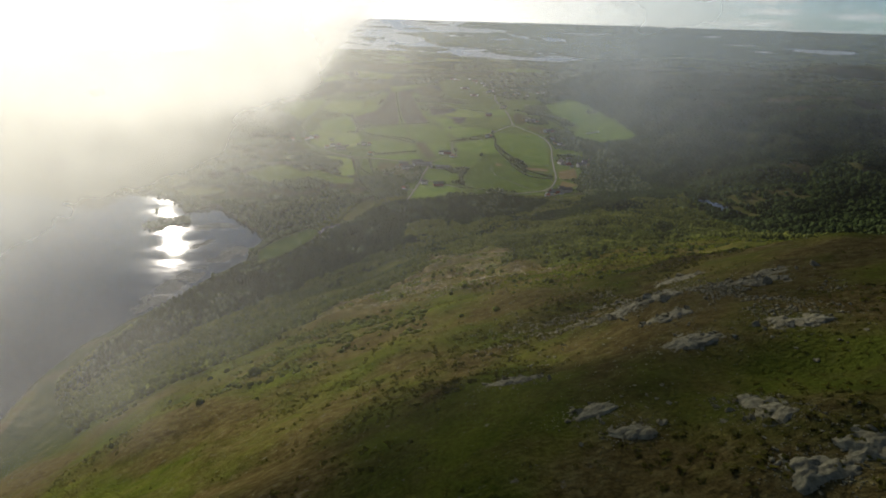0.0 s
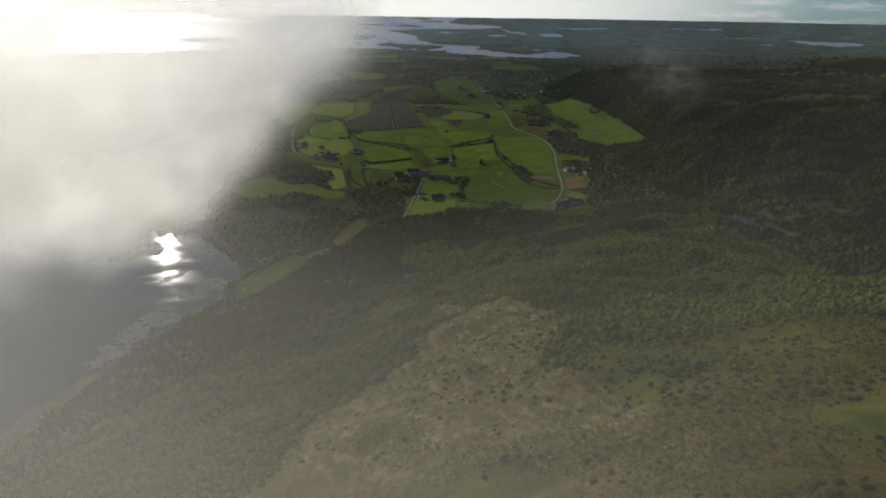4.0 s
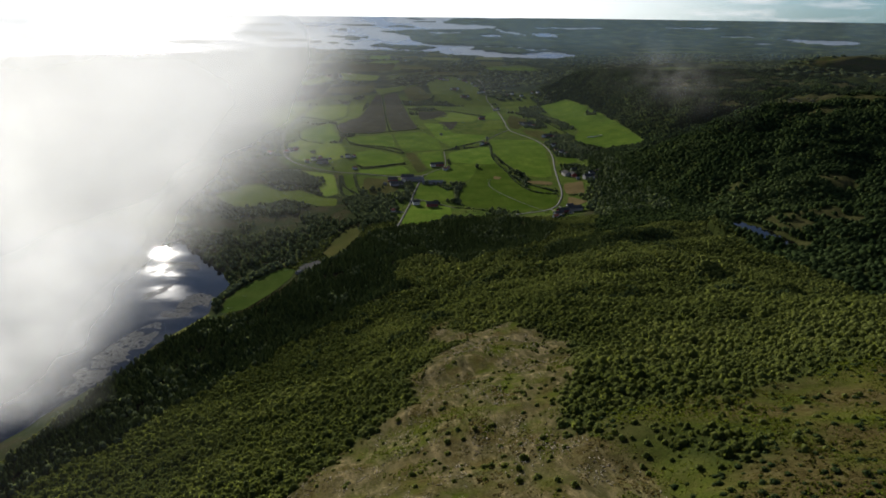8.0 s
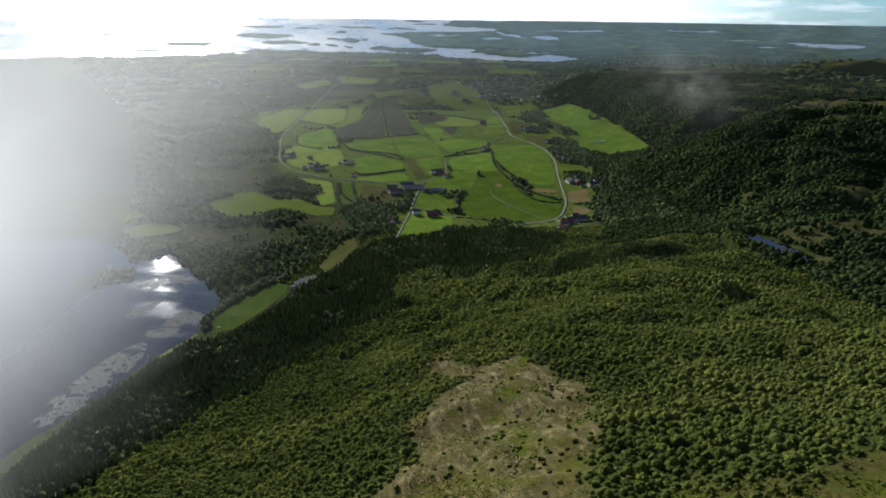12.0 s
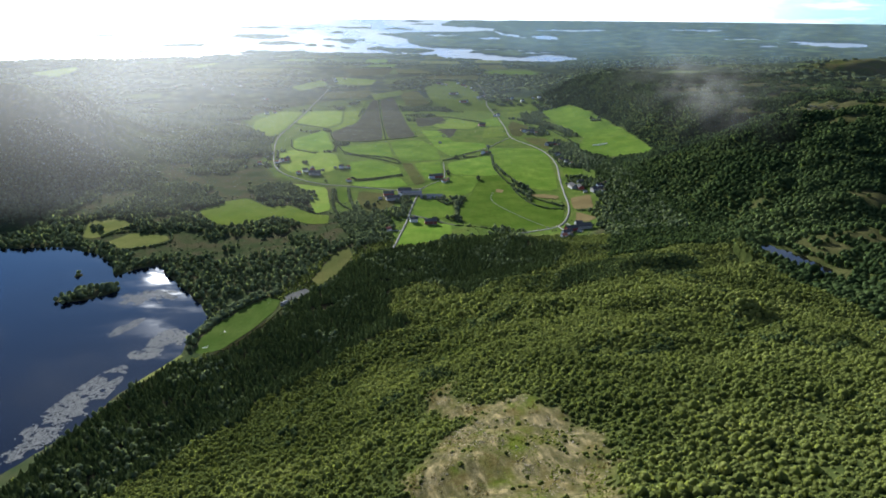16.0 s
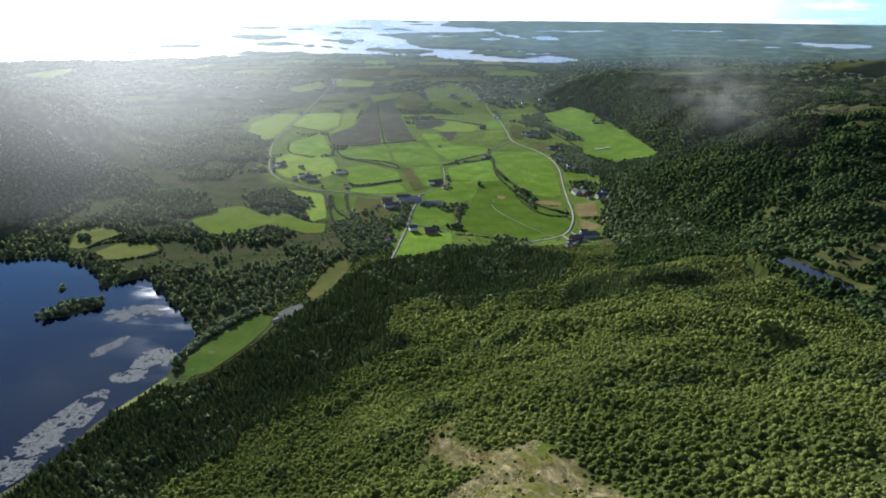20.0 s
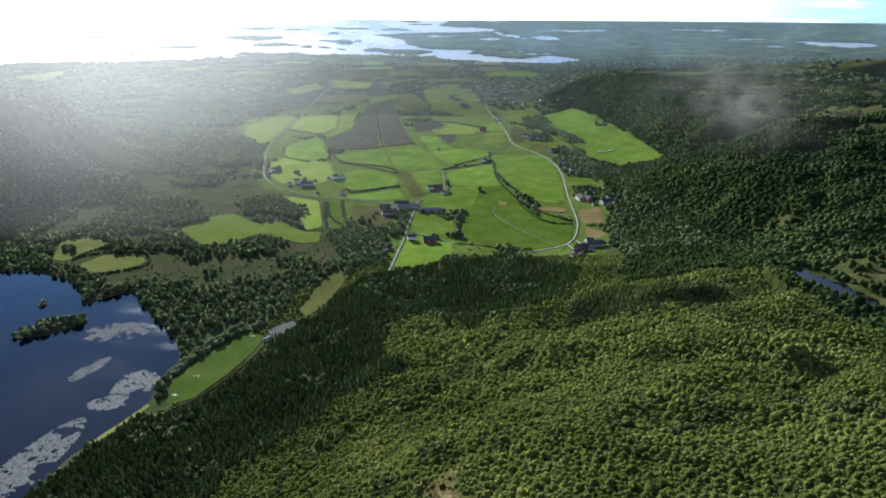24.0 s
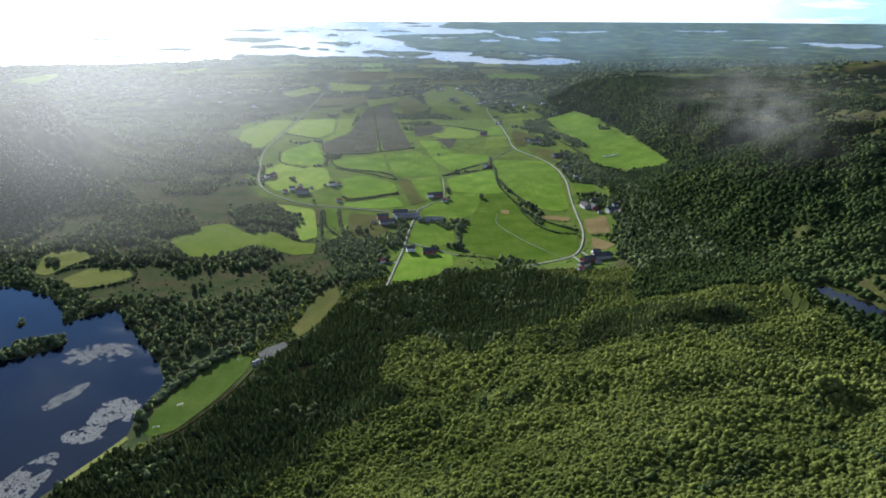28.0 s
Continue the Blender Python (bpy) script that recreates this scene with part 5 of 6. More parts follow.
# field trees that stand alone or in small groups
LONE = []
for cx, cy, n, spread_m in ((-4, 1392, 5, 14), (-29, 1284, 3, 6), (4, 1284, 5, 9), (120, 1505, 4, 8), (47, 1557, 3, 8), (-138, 1361, 9, 14), (-126, 1321, 5, 9), (-84, 1295, 9, 14),
                            (-346, 1485, 8, 22), (-296, 1468, 9, 24), (-250, 1420, 10, 18), (266, 2178, 6, 20), (218, 2266, 7, 24), (285, 1790, 6, 14), (406, 2224, 4, 14), (-90, 1230, 5, 9),
                            (-305, 1690, 4, 10), (-515, 1215, 5, 9), (20, 1760, 4, 12), (80, 1815, 4, 10), (250, 1500, 6, 14), (205, 1240, 5, 12), (250, 1700, 5, 12), (-420, 975, 12, 15), (-405, 990, 7, 9), (-432, 958, 6, 8)):
    for _ in range(n):
        LONE.append((cx + RNG.normal() * spread_m * 0.6, cy + RNG.normal() * spread_m * 0.6, RNG.uniform(2.6, 4.4)))
tree_models = [tree_model("field_tree", "full-crowned leafy tree standing in farmland", "tree", bush(18, RNG, ((0.0, 0.5), (0.35, 0.98), (0.62, 0.95), (0.88, 0.55)), 8, 1.0, 0.28, 0.2), M_BROAD, 1.0, 1.6, 0.09, 5, RNG) for _ in range(6)]
spread(tree_models, [(a, b, max(float(ground_z([a], [b])[0]), 0.2) - 0.1, s) for a, b, s in LONE], "trees in the farmland")


# ---- houses and barns ----
M_WHITE = plain_material("white_painted_boards", (0.50, 0.50, 0.48), (0.68, 0.67, 0.64), 0.8)
M_RED = plain_material("red_painted_boards", (0.15, 0.036, 0.025), (0.22, 0.052, 0.038), 0.8)
M_OCHRE = plain_material("ochre_painted_boards", (0.42, 0.30, 0.13), (0.52, 0.38, 0.18), 0.8)
M_GREYWOOD = plain_material("weathered_boards", (0.20, 0.19, 0.17), (0.32, 0.30, 0.27), 0.8)
M_SLATE = plain_material("dark_slate_roof", (0.050, 0.048, 0.046), (0.095, 0.092, 0.088), 0.7, 1.0, 0.0)
M_SHEET = plain_material("grey_sheet_roof", (0.15, 0.148, 0.14), (0.22, 0.218, 0.21), 0.4, 1.0, 0.0)
M_TILE = plain_material("red_tile_roof", (0.22, 0.075, 0.04), (0.34, 0.12, 0.07), 0.7, 0.7)
M_GLASS = plain_material("dark_window_glass", (0.02, 0.025, 0.03), (0.05, 0.055, 0.06), 0.5, 0.08, 0.5, 0.0)
M_BRICK = plain_material("chimney_brick", (0.20, 0.10, 0.07), (0.30, 0.16, 0.11), 2.0)


def building(name, label, category, w, d, h, rise, wall, roof, windows=4, chimney=True, lean=False):
    """A gabled building: footing, walls, two roof slopes, door, windows, chimney."""
    top = new(name)
    bm = bmesh.new()
    box(bm, -w / 2 - 0.1, -d / 2 - 0.1, -2.0, w / 2 + 0.1, d / 2 + 0.1, 0.5)
    part("footing", bm, M_GREYWOOD, top)
    bm = bmesh.new()
    v = {}
    for sx in (-1, 1):
        for sy in (-1, 1):
            for z in (0.5, h):
                v[sx, sy, z] = bm.verts.new((sx * w / 2, sy * d / 2, z))
        v[sx, 0, h + rise] = bm.verts.new((sx * w / 2, 0, h + rise))
    for sy in (-1, 1):
        q = [v[-1, sy, 0.5], v[1, sy, 0.5], v[1, sy, h], v[-1, sy, h]]
        bm.faces.new(q if sy < 0 else q[::-1])
    for sx in (-1, 1):
        q = [v[sx, -1, 0.5], v[sx, 1, 0.5], v[sx, 1, h], v[sx, 0, h + rise], v[sx, -1, h]]
        bm.faces.new(q if sx > 0 else q[::-1])
    part("wall", bm, wall, top)
    t = 0.22
    for sy in (-1, 1):
        bm = bmesh.new()
        x0, x1, e = -w / 2 - 0.5, w / 2 + 0.5, 0.55
        low = h - rise * e / (d / 2)
        p = [(x0, sy * (d / 2 + e), low), (x1, sy * (d / 2 + e), low), (x1, 0, h + rise), (x0, 0, h + rise)]
        a = [bm.verts.new(q) for q in p] + [bm.verts.new((q[0], q[1], q[2] + t)) for q in p]
        for f in ((0, 1, 2, 3), (4, 5, 6, 7), (0, 1, 5, 4), (1, 2, 6, 5), (2, 3, 7, 6), (3, 0, 4, 7)):
            bm.faces.new([a[i] for i in f])
        bmesh.ops.recalc_face_normals(bm, faces=bm.faces[:])
        part("roof_slope", bm, roof, top)
    for k in range(windows):
        sy, i = (-1 if k % 2 == 0 else 1), k // 2
        cx = -w / 2 + w * (i + 0.8) / ((windows + 1) // 2 + 0.6)
        bm = bmesh.new()
        ww, z0 = 1.2, min(1.6, h - 1.6)
        box(bm, cx - ww / 2 - 0.12, sy * d / 2 - 0.05, z0 - 0.12, cx + ww / 2 + 0.12, sy * d / 2 + 0.05, z0 + 1.32)
        frame_ = part("window", bm, M_WHITE, top, "white window frame")
        bm = bmesh.new()
        box(bm, cx - ww / 2, sy * d / 2 - 0.08, z0, cx + ww / 2, sy * d / 2 + 0.08, z0 + 1.2)
        part("pane", bm, M_GLASS, frame_, "dark glass pane")
    bm = bmesh.new()
    box(bm, w / 2 - 0.06, -0.7 if not lean else -1.8, 0.3, w / 2 + 0.08, 0.7 if not lean else 1.8, 2.6 if not lean else 3.6)
    part("door", bm, M_GREYWOOD, top, "dark wooden door")
    if chimney:
        bm = bmesh.new()
        box(bm, -0.5, -0.45, h + rise * 0.6, 0.5, 0.45, h + rise + 1.1)
        part("chimney", bm, M_BRICK, top, "brick chimney")
    return tagged(top, label, category)


def settle(models, group, *places):
    """Copies at (kind, x, y, turn)."""
    for kind, px, py, turn in places:
        q = np.array([[px, py, 0.0]])
        q[0, 2] = ground_z(q[:, 0], q[:, 1])[0] + 0.3
        k = warp(q)[0]
        s = np.linalg.norm((k - HUB)[:2]) / np.linalg.norm((q[0] - HUB)[:2]) * 0.88
        c = copy_thing(models[kind], Matrix.Translation(k) @ pose(0, 0, 0, 0, 0, turn) @ Matrix.Diagonal((s, s, s, 1)))
        tagged(c, group=group)


KINDS = {
    "white": building("farmhouse", "white wooden farmhouse with a dark slate roof", "house", 12, 8.5, 5.6, 3.2, M_WHITE, M_SLATE, 6),
    "small": building("house", "small white house with a red tiled roof", "house", 9, 7.5, 3.6, 2.6, M_WHITE, M_TILE, 4),
    "ochre": building("house", "ochre wooden house with a slate roof", "house", 10, 8, 4.4, 2.8, M_OCHRE, M_SLATE, 4),
    "red": building("barn", "red wooden barn with a slate roof", "barn", 20, 11, 5.6, 3.8, M_RED, M_SLATE, 4, False, True),
    "long": building("long_barn", "long low livestock barn with a grey sheet roof", "barn", 44, 14, 4.2, 2.6, M_GREYWOOD, M_SHEET, 8, False, True),
    "big": building("barn", "broad dark-roofed farm barn", "barn", 26, 15, 5.4, 4.0, M_GREYWOOD, M_SLATE, 4, False, True),
    "shed": building("shed", "weathered board shed with a pale sheet roof", "shed", 7, 5, 2.8, 1.4, M_GREYWOOD, M_SHEET, 2, False, True),
    "club": building("clubhouse", "low grey clubhouse beside the pitch", "house", 9, 5, 2.8, 1.0, M_GREYWOOD, M_SHEET, 6, False, False),
}
settle(KINDS, "farm buildings on the plain",
       ("long", -38, 1420, 2), ("big", -103, 1400, 12), ("big", -86, 1452, 5), ("red", -112, 1428, 10), ("shed", -124, 1402, 0), ("white", -92, 1425, 95), ("long", -75, 1440, 8),
       ("white", -40, 1556, 5), ("red", -28, 1562, 15), ("small", -16, 1526, 20), ("ochre", -10, 1540, 80),
       ("white", -224, 1646, 10), ("shed", -236, 1644, 0), ("small", -212, 1652, 60),
       ("white", -290, 1608, 20), ("red", -278, 1618, 100), ("big", -268, 1588, 10), ("small", -300, 1592, 40), ("shed", -258, 1622, 0),
       ("white", -358, 1704, 70), ("red", -350, 1716, 80), ("small", -364, 1690, 10), ("small", -194, 1526, 30), ("small", -398, 1680, 15),
       ("big", 218, 1494, 100), ("red", 228, 1478, 95), ("white", 236, 1520, 20), ("shed", 232, 1452, 0), ("white", 262, 1475, 10), ("small", 262, 1440, 60), ("big", 254, 1452, 15), ("ochre", 275, 1490, 40),
       ("big", 190, 1240, 12), ("white", 186, 1256, 10), ("red", 169, 1222, 25), ("white", 156, 1192, 30), ("small", 152, 1180, 20), ("ochre", 163, 1204, 40), ("shed", 180, 1214, 0),
       ("white", 243, 1724, 10), ("small", 250, 1708, 50), ("ochre", 234, 1748, 15), ("white", 234, 1802, 30), ("small", 240, 1816, 10), ("red", 242, 1935, 15), ("white", 230, 1930, 60), ("ochre", 256, 1922, 10),
       ("shed", 290, 1800, 0), ("big", 208, 2115, 10), ("white", 196, 2120, 70), ("small", 222, 2100, 20), ("ochre", 190, 2135, 0),
       ("white", 146, 2420, 10), ("small", 135, 2405, 40), ("red", 87, 2222, 10), ("small", 78, 1818, 20), ("white", 70, 1812, 70), ("shed", 86, 1905, 0), ("shed", -28, 1945, 0),
       ("white", -62, 1266, 15), ("red", -36, 1258, 5), ("small", -97, 1223, 40),
       ("club", -186, 936, 60))
settle(KINDS, "houses of the far hamlets",
       ("white", 113, 2902, 10), ("small", 128, 2920, 40), ("white", 104, 2880, 70), ("red", 49, 2750, 10), ("white", 60, 2765, 60), ("small", 38, 2760, 20), ("red", 14, 2985, 5), ("white", 28, 2995, 20),
       ("small", 2, 2990, 60), ("white", -29, 3380, 10), ("small", -12, 3360, 30), ("red", -45, 3395, 5), ("white", 223, 2800, 20), ("ochre", 205, 2790, 50), ("white", 309, 2730, 10), ("small", 290, 2740, 30),
       ("white", 250, 2720, 10), ("white", 90, 3200, 0), ("small", 70, 3260, 20), ("red", 60, 3340, 40), ("white", 40, 3420, 10), ("small", 100, 3130, 60), ("white", -520, 3560, 10), ("small", -480, 3600, 30),
       ("red", -560, 3500, 20), ("white", -500, 3450, 50), ("small", -640, 2760, 20), ("white", -655, 2780, 50), ("white", -560, 2420, 10), ("small", -540, 2440, 30), ("white", -800, 2900, 10), ("white", -940, 3100, 10), ("small", -1100, 3150, 40),
       ("white", -1180, 2560, 20), ("small", -1250, 3350, 20), ("white", -1020, 3260, 60), ("white", -860, 3220, 40))
for m in KINDS.values():
    for o in (*m.children_recursive, m):
        bpy.data.objects.remove(o)


# ---- football goals and a rail on the pitch ----
M_POST = plain_material("white_goal_paint", (0.30, 0.30, 0.30), (0.4, 0.4, 0.4), 2.0, 0.5)


def goal():
    top = new("football_goal")
    for nm, a in (("post", (-3.66, -0.06, 0, -3.54, 0.06, 2.44)), ("post", (3.54, -0.06, 0, 3.66, 0.06, 2.44)), ("crossbar", (-3.66, -0.06, 2.38, 3.66, 0.06, 2.5)), ("ground_bar", (-3.66, 1.9, 0, 3.66, 2.0, 0.1))):
        part(nm, box(bmesh.new(), *a), M_POST, top)
    return tagged(top, "white full-size football goal on the pitch", "goal", "football goals")


g = goal()
for px, py, turn in ((-239, 835, 25), (-204, 945, 205), (-232, 868, 20)):
    copy_thing(g, pose(px, py, float(ground_z([px], [py])[0]) + 0.35, 0, 0, turn) @ Matrix.Diagonal((0.68, 0.68, 0.8, 1)))
for o in (*g.children_recursive, g):
    bpy.data.objects.remove(o)


# ---- wrapped silage bales in the long pasture ----
M_WRAP = plain_material("white_bale_wrap", (0.62, 0.63, 0.62), (0.74, 0.75, 0.74), 3.0, 0.35, 0.5, 0.15)


def bale():
    bm = bmesh.new()
    bmesh.ops.create_cone(bm, cap_ends=True, segments=14, radius1=1.0, radius2=1.0, depth=1.7)
    bmesh.ops.bevel(bm, geom=[e for e in bm.edges if abs(e.verts[0].co.z - e.verts[1].co.z) < 0.01], offset=0.14, segments=2, affect="EDGES")
    bmesh.ops.rotate(bm, verts=bm.verts[:], matrix=Matrix.Rotation(radians(90), 3, "Y"))
    me = bpy.data.meshes.new("silage_bale")
    bm.to_mesh(me)
    bm.free()
    me.materials.append(M_WRAP)
    return me


bale_mesh = bale()
for k in range(18):
    px, py = 340 + 2.05 * k + 0.2 * math.sin(3 * k), 1934 + 0.35 * k + 0.5 * math.sin(5 * k)
    ob = new("silage_bale", bale_mesh)
    ob.matrix_world = pose(px, py, float(ground_z([px], [py])[0]) + 1.3, 0, 0, 8 + 5 * math.sin(7 * k))
    tagged(ob, "white plastic-wrapped silage bale in a row on pasture", "bale", "row of wrapped bales")


# ---- rocks on the hilltop ----
def rock_mesh(rng, sub=1):
    bm = bmesh.new()
    bmesh.ops.create_icosphere(bm, subdivisions=sub, radius=1)
    cut_ = [Vector(rng.normal(size=3)).normalized() for _ in range(7)]
    depth = rng.uniform(0.45, 0.8, 7)
    for v in bm.verts:
        for n, k in zip(cut_, depth):
            e = v.co.dot(n)
            if e > k:
                v.co -= n * (e - k)
        v.co *= 1 + 0.12 * rng.normal()
        v.co.z *= 0.42
    me = bpy.data.meshes.new("boulder")
    bm.to_mesh(me)
    bm.free()
    me.materials.append(M_ROCK)
    return me


ROCKS = [rock_mesh(RNG, 2) for _ in range(9)]


def stony_places(n, rng):
    out = []
    while len(out) < n:
        a, b = rng.uniform(-70, 110, 4000), rng.uniform(30, 420, 4000)
        crag = np.exp(-(((a - 42) / 26) ** 2) - (((b - 95) / 30) ** 2)) * 1.6 + 0.8 * np.exp(-(((a - 15) / 30) ** 2) - (((b - 190) / 60) ** 2))
        w = np.maximum(heath(a, b) * ss(0.45, 0.68, fbm(a / 22, b / 22, 90, 3)) * (0.05 + crag), 0.16 * bare(a, b) * ss(0.45, 0.6, fbm(a / 15, b / 15, 91, 3)))
        k = rng.uniform(size=4000) < w
        out += list(zip(a[k], b[k], crag[k]))
    return out[:n]


# outcrops of cleft grey slabs, and the rubble round them
OUTCROPS = ((50, 118, 7, 4.5), (58, 130, 5, 5), (44, 124, 5, 3), (49, 152, 6, 6), (28, 111, 6, 4), (30, 86, 4.5, 3), (44, 88, 5, 4), (8, 87, 4.5, 3), (30, 69, 3, 3), (31, 64, 3.6, 2.6), (30, 55, 4, 3), (36, 57, 5, 3.6), (15, 72, 4, 2), (18, 67, 3, 2), (34, 146, 4, 3), (33, 112, 4, 4), (31, 99, 4, 3), (20, 124, 4, 3))


def slab_mesh(rng):
    """A cleft, weathered block with split faces and broken edges."""
    bm = bmesh.new()
    bmesh.ops.create_icosphere(bm, subdivisions=2, radius=1)
    cuts = [Vector((rng.normal(), rng.normal(), 0.35 * rng.normal())).normalized() for _ in range(5)] + [Vector((0.25 * rng.normal(), 0.25 * rng.normal(), 1)).normalized()]
    depth = np.append(rng.uniform(0.35, 0.75, 5), rng.uniform(0.25, 0.5))
    for v in bm.verts:
        for n, k in zip(cuts, depth):
            e = v.co.dot(n)
            if e > k:
                v.co -= n * (e - k) * 0.94
        v.co += Vector(rng.normal(size=3)) * 0.045
        v.co.z -= 0.05 * math.floor(3.5 * (v.co.x + 0.6 * v.co.y))
    me = bpy.data.meshes.new("outcrop_rock")
    bm.to_mesh(me)
    bm.free()
    me.materials.append(M_ROCK)
    return me


def bedrock(ox, oy, rx, ry, seed):
    """Ribs of living rock that break through the turf."""
    nx, ny = int(14 * rx), int(14 * ry)
    u, w = np.meshgrid(np.linspace(-1.25, 1.25, nx), np.linspace(-1.25, 1.25, ny))
    u, w = u.ravel(), w.ravel()
    x, y = ox + u * rx, oy + w * ry
    a = (x * 0.82 + y * 0.57), (-x * 0.57 + y * 0.82)
    ridge = 1 - np.abs(2 * fbm(a[0] / 2.6, a[1] / 0.9, seed, 4) - 1)
    chip = fbm(x / 0.55, y / 0.55, seed + 1, 3)
    body = ss(1.2, 0.25, np.hypot(u, w) + 1.5 * (fbm(x / 2.2, y / 2.2, seed + 2, 4) - 0.5))
    step = np.floor(5 * ridge + chip) / 5
    z = ground_z(x, y) - 0.42 + body * (0.26 + 0.46 * step + 0.20 * chip)
    i, j = np.meshgrid(np.arange(ny - 1), np.arange(nx - 1), indexing="ij")
    f = np.stack([i * nx + j, i * nx + j + 1, (i + 1) * nx + j + 1, (i + 1) * nx + j], -1).reshape(-1, 4)
    f = f[(z - ground_z(x, y))[f].max(1) > -0.15]
    used, f = np.unique(f, return_inverse=True)
    me = mesh_np("bedrock_outcrop", np.stack([x, y, z], 1)[used], f.reshape(-1, 4), (M_ROCK,))
    tagged(new("bedrock_outcrop", me), "grey-green ribbed bedrock breaking through the heath", "rock", "bedrock outcrops of the hilltop")


SLABS = [slab_mesh(RNG) for _ in range(14)]
for k, (ox, oy, rx, ry) in enumerate(OUTCROPS):
    bedrock(ox, oy, rx, ry, 300 + 5 * k)
    for _ in range(16):
        px, py = ox + float(RNG.normal()) * rx * 0.55, oy + float(RNG.normal()) * ry * 0.55
        q = float(RNG.uniform(0.16, 0.42) + 0.55 * RNG.uniform() ** 5)
        q *= 1.6 if py > 92 else 1.0
        ob = new("outcrop_rock", SLABS[int(RNG.integers(0, len(SLABS)))])
        ob.matrix_world = pose(px, py, float(ground_z([px], [py])[0]) + 0.06 * q, float(RNG.normal() * 14), float(RNG.normal() * 14), float(-35 + RNG.normal() * 40)) @ Matrix.Diagonal((q * 1.2, q, q * 0.75, 1))
        tagged(ob, "cleft grey rock lying in a heathland outcrop", "rock", "rocks of the hilltop outcrops")

for px, py, c in stony_places(130, RNG):
    s = float(RNG.uniform(0.15, 0.4) + 0.3 * c * RNG.uniform(0.1, 1.0) ** 2)
    ob = new("boulder", ROCKS[int(RNG.integers(0, len(ROCKS)))])
    ob.matrix_world = pose(px, py, float(ground_z([px], [py])[0]) - 0.12 * s, float(RNG.uniform(-18, 18)), float(RNG.uniform(-18, 18)), float(RNG.uniform(0, 360))) @ Matrix.Diagonal((s, s * float(RNG.uniform(0.6, 1)), s, 1))
    tagged(ob, "grey lichened boulder lying in the heath", "boulder", "boulders on the hilltop")

pts = np.array(stony_places(2400, RNG))
rub = np.vstack([np.column_stack([RNG.normal(ox, rx * 0.6, 300), RNG.normal(oy, ry * 0.6, 300), np.full(300, 0.5)]) for ox, oy, rx, ry in OUTCROPS])
# the scree over the crest, in clumps with turf between
sx, sy = RNG.uniform(2, 64, 60000), RNG.uniform(88, 172, 60000)
clump = ss(0.46, 0.66, fbm(sx / 7, sy / 7, 97, 4)) * np.exp(-(((sx - 33) / 17) ** 2) - (((sy - 122 + 0.5 * (sx - 33)) / 24) ** 2))
pick = RNG.uniform(size=60000) < clump
scree = np.column_stack([sx, sy, np.full(60000, 2.2)])[pick][:6500]
pts = np.vstack([pts, rub, scree])
octa = np.array(((1, 0, 0), (0, 1, 0), (-1, 0, 0), (0, -1, 0), (0, 0, 0.6), (0, 0, -0.4)))
tri = np.array(((0, 1, 4), (1, 2, 4), (2, 3, 4), (3, 0, 4), (1, 0, 5), (2, 1, 5), (3, 2, 5), (0, 3, 5)))
s = RNG.uniform(0.04, 0.15, len(pts)) * np.where(pts[:, 2] > 2, 1.5, 1.0) * (1 + 0.8 * pts[:, 2] * RNG.uniform(size=len(pts)) ** 2)
a = RNG.uniform(0, 6.28, len(pts))
shape = octa[None] * RNG.uniform(0.6, 1.3, (len(pts), 6, 1)) * s[:, None, None]
ca, sa = np.cos(a)[:, None], np.sin(a)[:, None]
v = np.stack([pts[:, 0, None] + shape[..., 0] * ca - shape[..., 1] * sa, pts[:, 1, None] + shape[..., 0] * sa + shape[..., 1] * ca,
              ground_z(pts[:, 0], pts[:, 1])[:, None] + shape[..., 2]], -1).reshape(-1, 3)
f = (np.arange(len(pts))[:, None, None] * 6 + tri[None]).reshape(-1, 3)
tagged(new("loose_stones", mesh_np("loose_stones", v, f, (M_ROCK,))), "pale loose stones strewn over the heath", "stones", kind="stuff")

# heath tussocks and dwarf shrubs
x, y = scatter(-95, 190, 25, 430, 1.95, RNG)
h, b = heath(x, y), bare(x, y)
keep = (np.maximum(h, b * 0.35) > RNG.uniform(size=len(x))) & (fbm(x / 12, y / 12, 120, 3) > 0.42) & (np.abs(x) < 0.62 * (y + 40) + 20)
x, y = x[keep], y[keep]
TUFTS = [crown(4, RNG, 0.6, 3, 0.46) for _ in range(8)]
FINE_TUFTS = [crown(12, RNG, 0.5, 5, 0.26) for _ in range(8)]
size = RNG.uniform(0.25, 0.75, len(x)) * (0.6 + 0.9 * ss(0.45, 0.7, fbm(x / 30, y / 30, 121, 3)))
for k, models in ((y < 150, FINE_TUFTS), (y >= 150, TUFTS)):
    plant("heath_tussocks", models, x[k], y[k], size[k] * 1.4, size[k] * 0.8, M_GRASS, "olive heather and grass tussocks on the hilltop", "heath", RNG, 0.05)
x, y = scatter(5, 250, 190, 470, 1.55, RNG)
keep = (heath(x, y) > 0.12) & (bare(x, y) < 0.25) & (fbm(x / 18, y / 18, 125, 3) > 0.36) & (x < 0.60 * (y - 80) + 15)
x, y = x[keep], y[keep]
lush = ss(0.36, 0.62, fbm(x / 18, y / 18, 125, 3))
size = RNG.uniform(0.25, 0.55, len(x)) * (0.6 + 0.8 * lush)
plant("dwarf_birch", TUFTS, x, y, size * 1.9, size * 1.0, M_MOSS, "low dwarf birch and moss spreading over the heath", "scrub", RNG, 0.05, tone=0.7 * (fbm(x / 14, y / 14, 126, 3) - 0.45))
x, y = scatter(15, 260, 200, 460, 4.4, RNG)
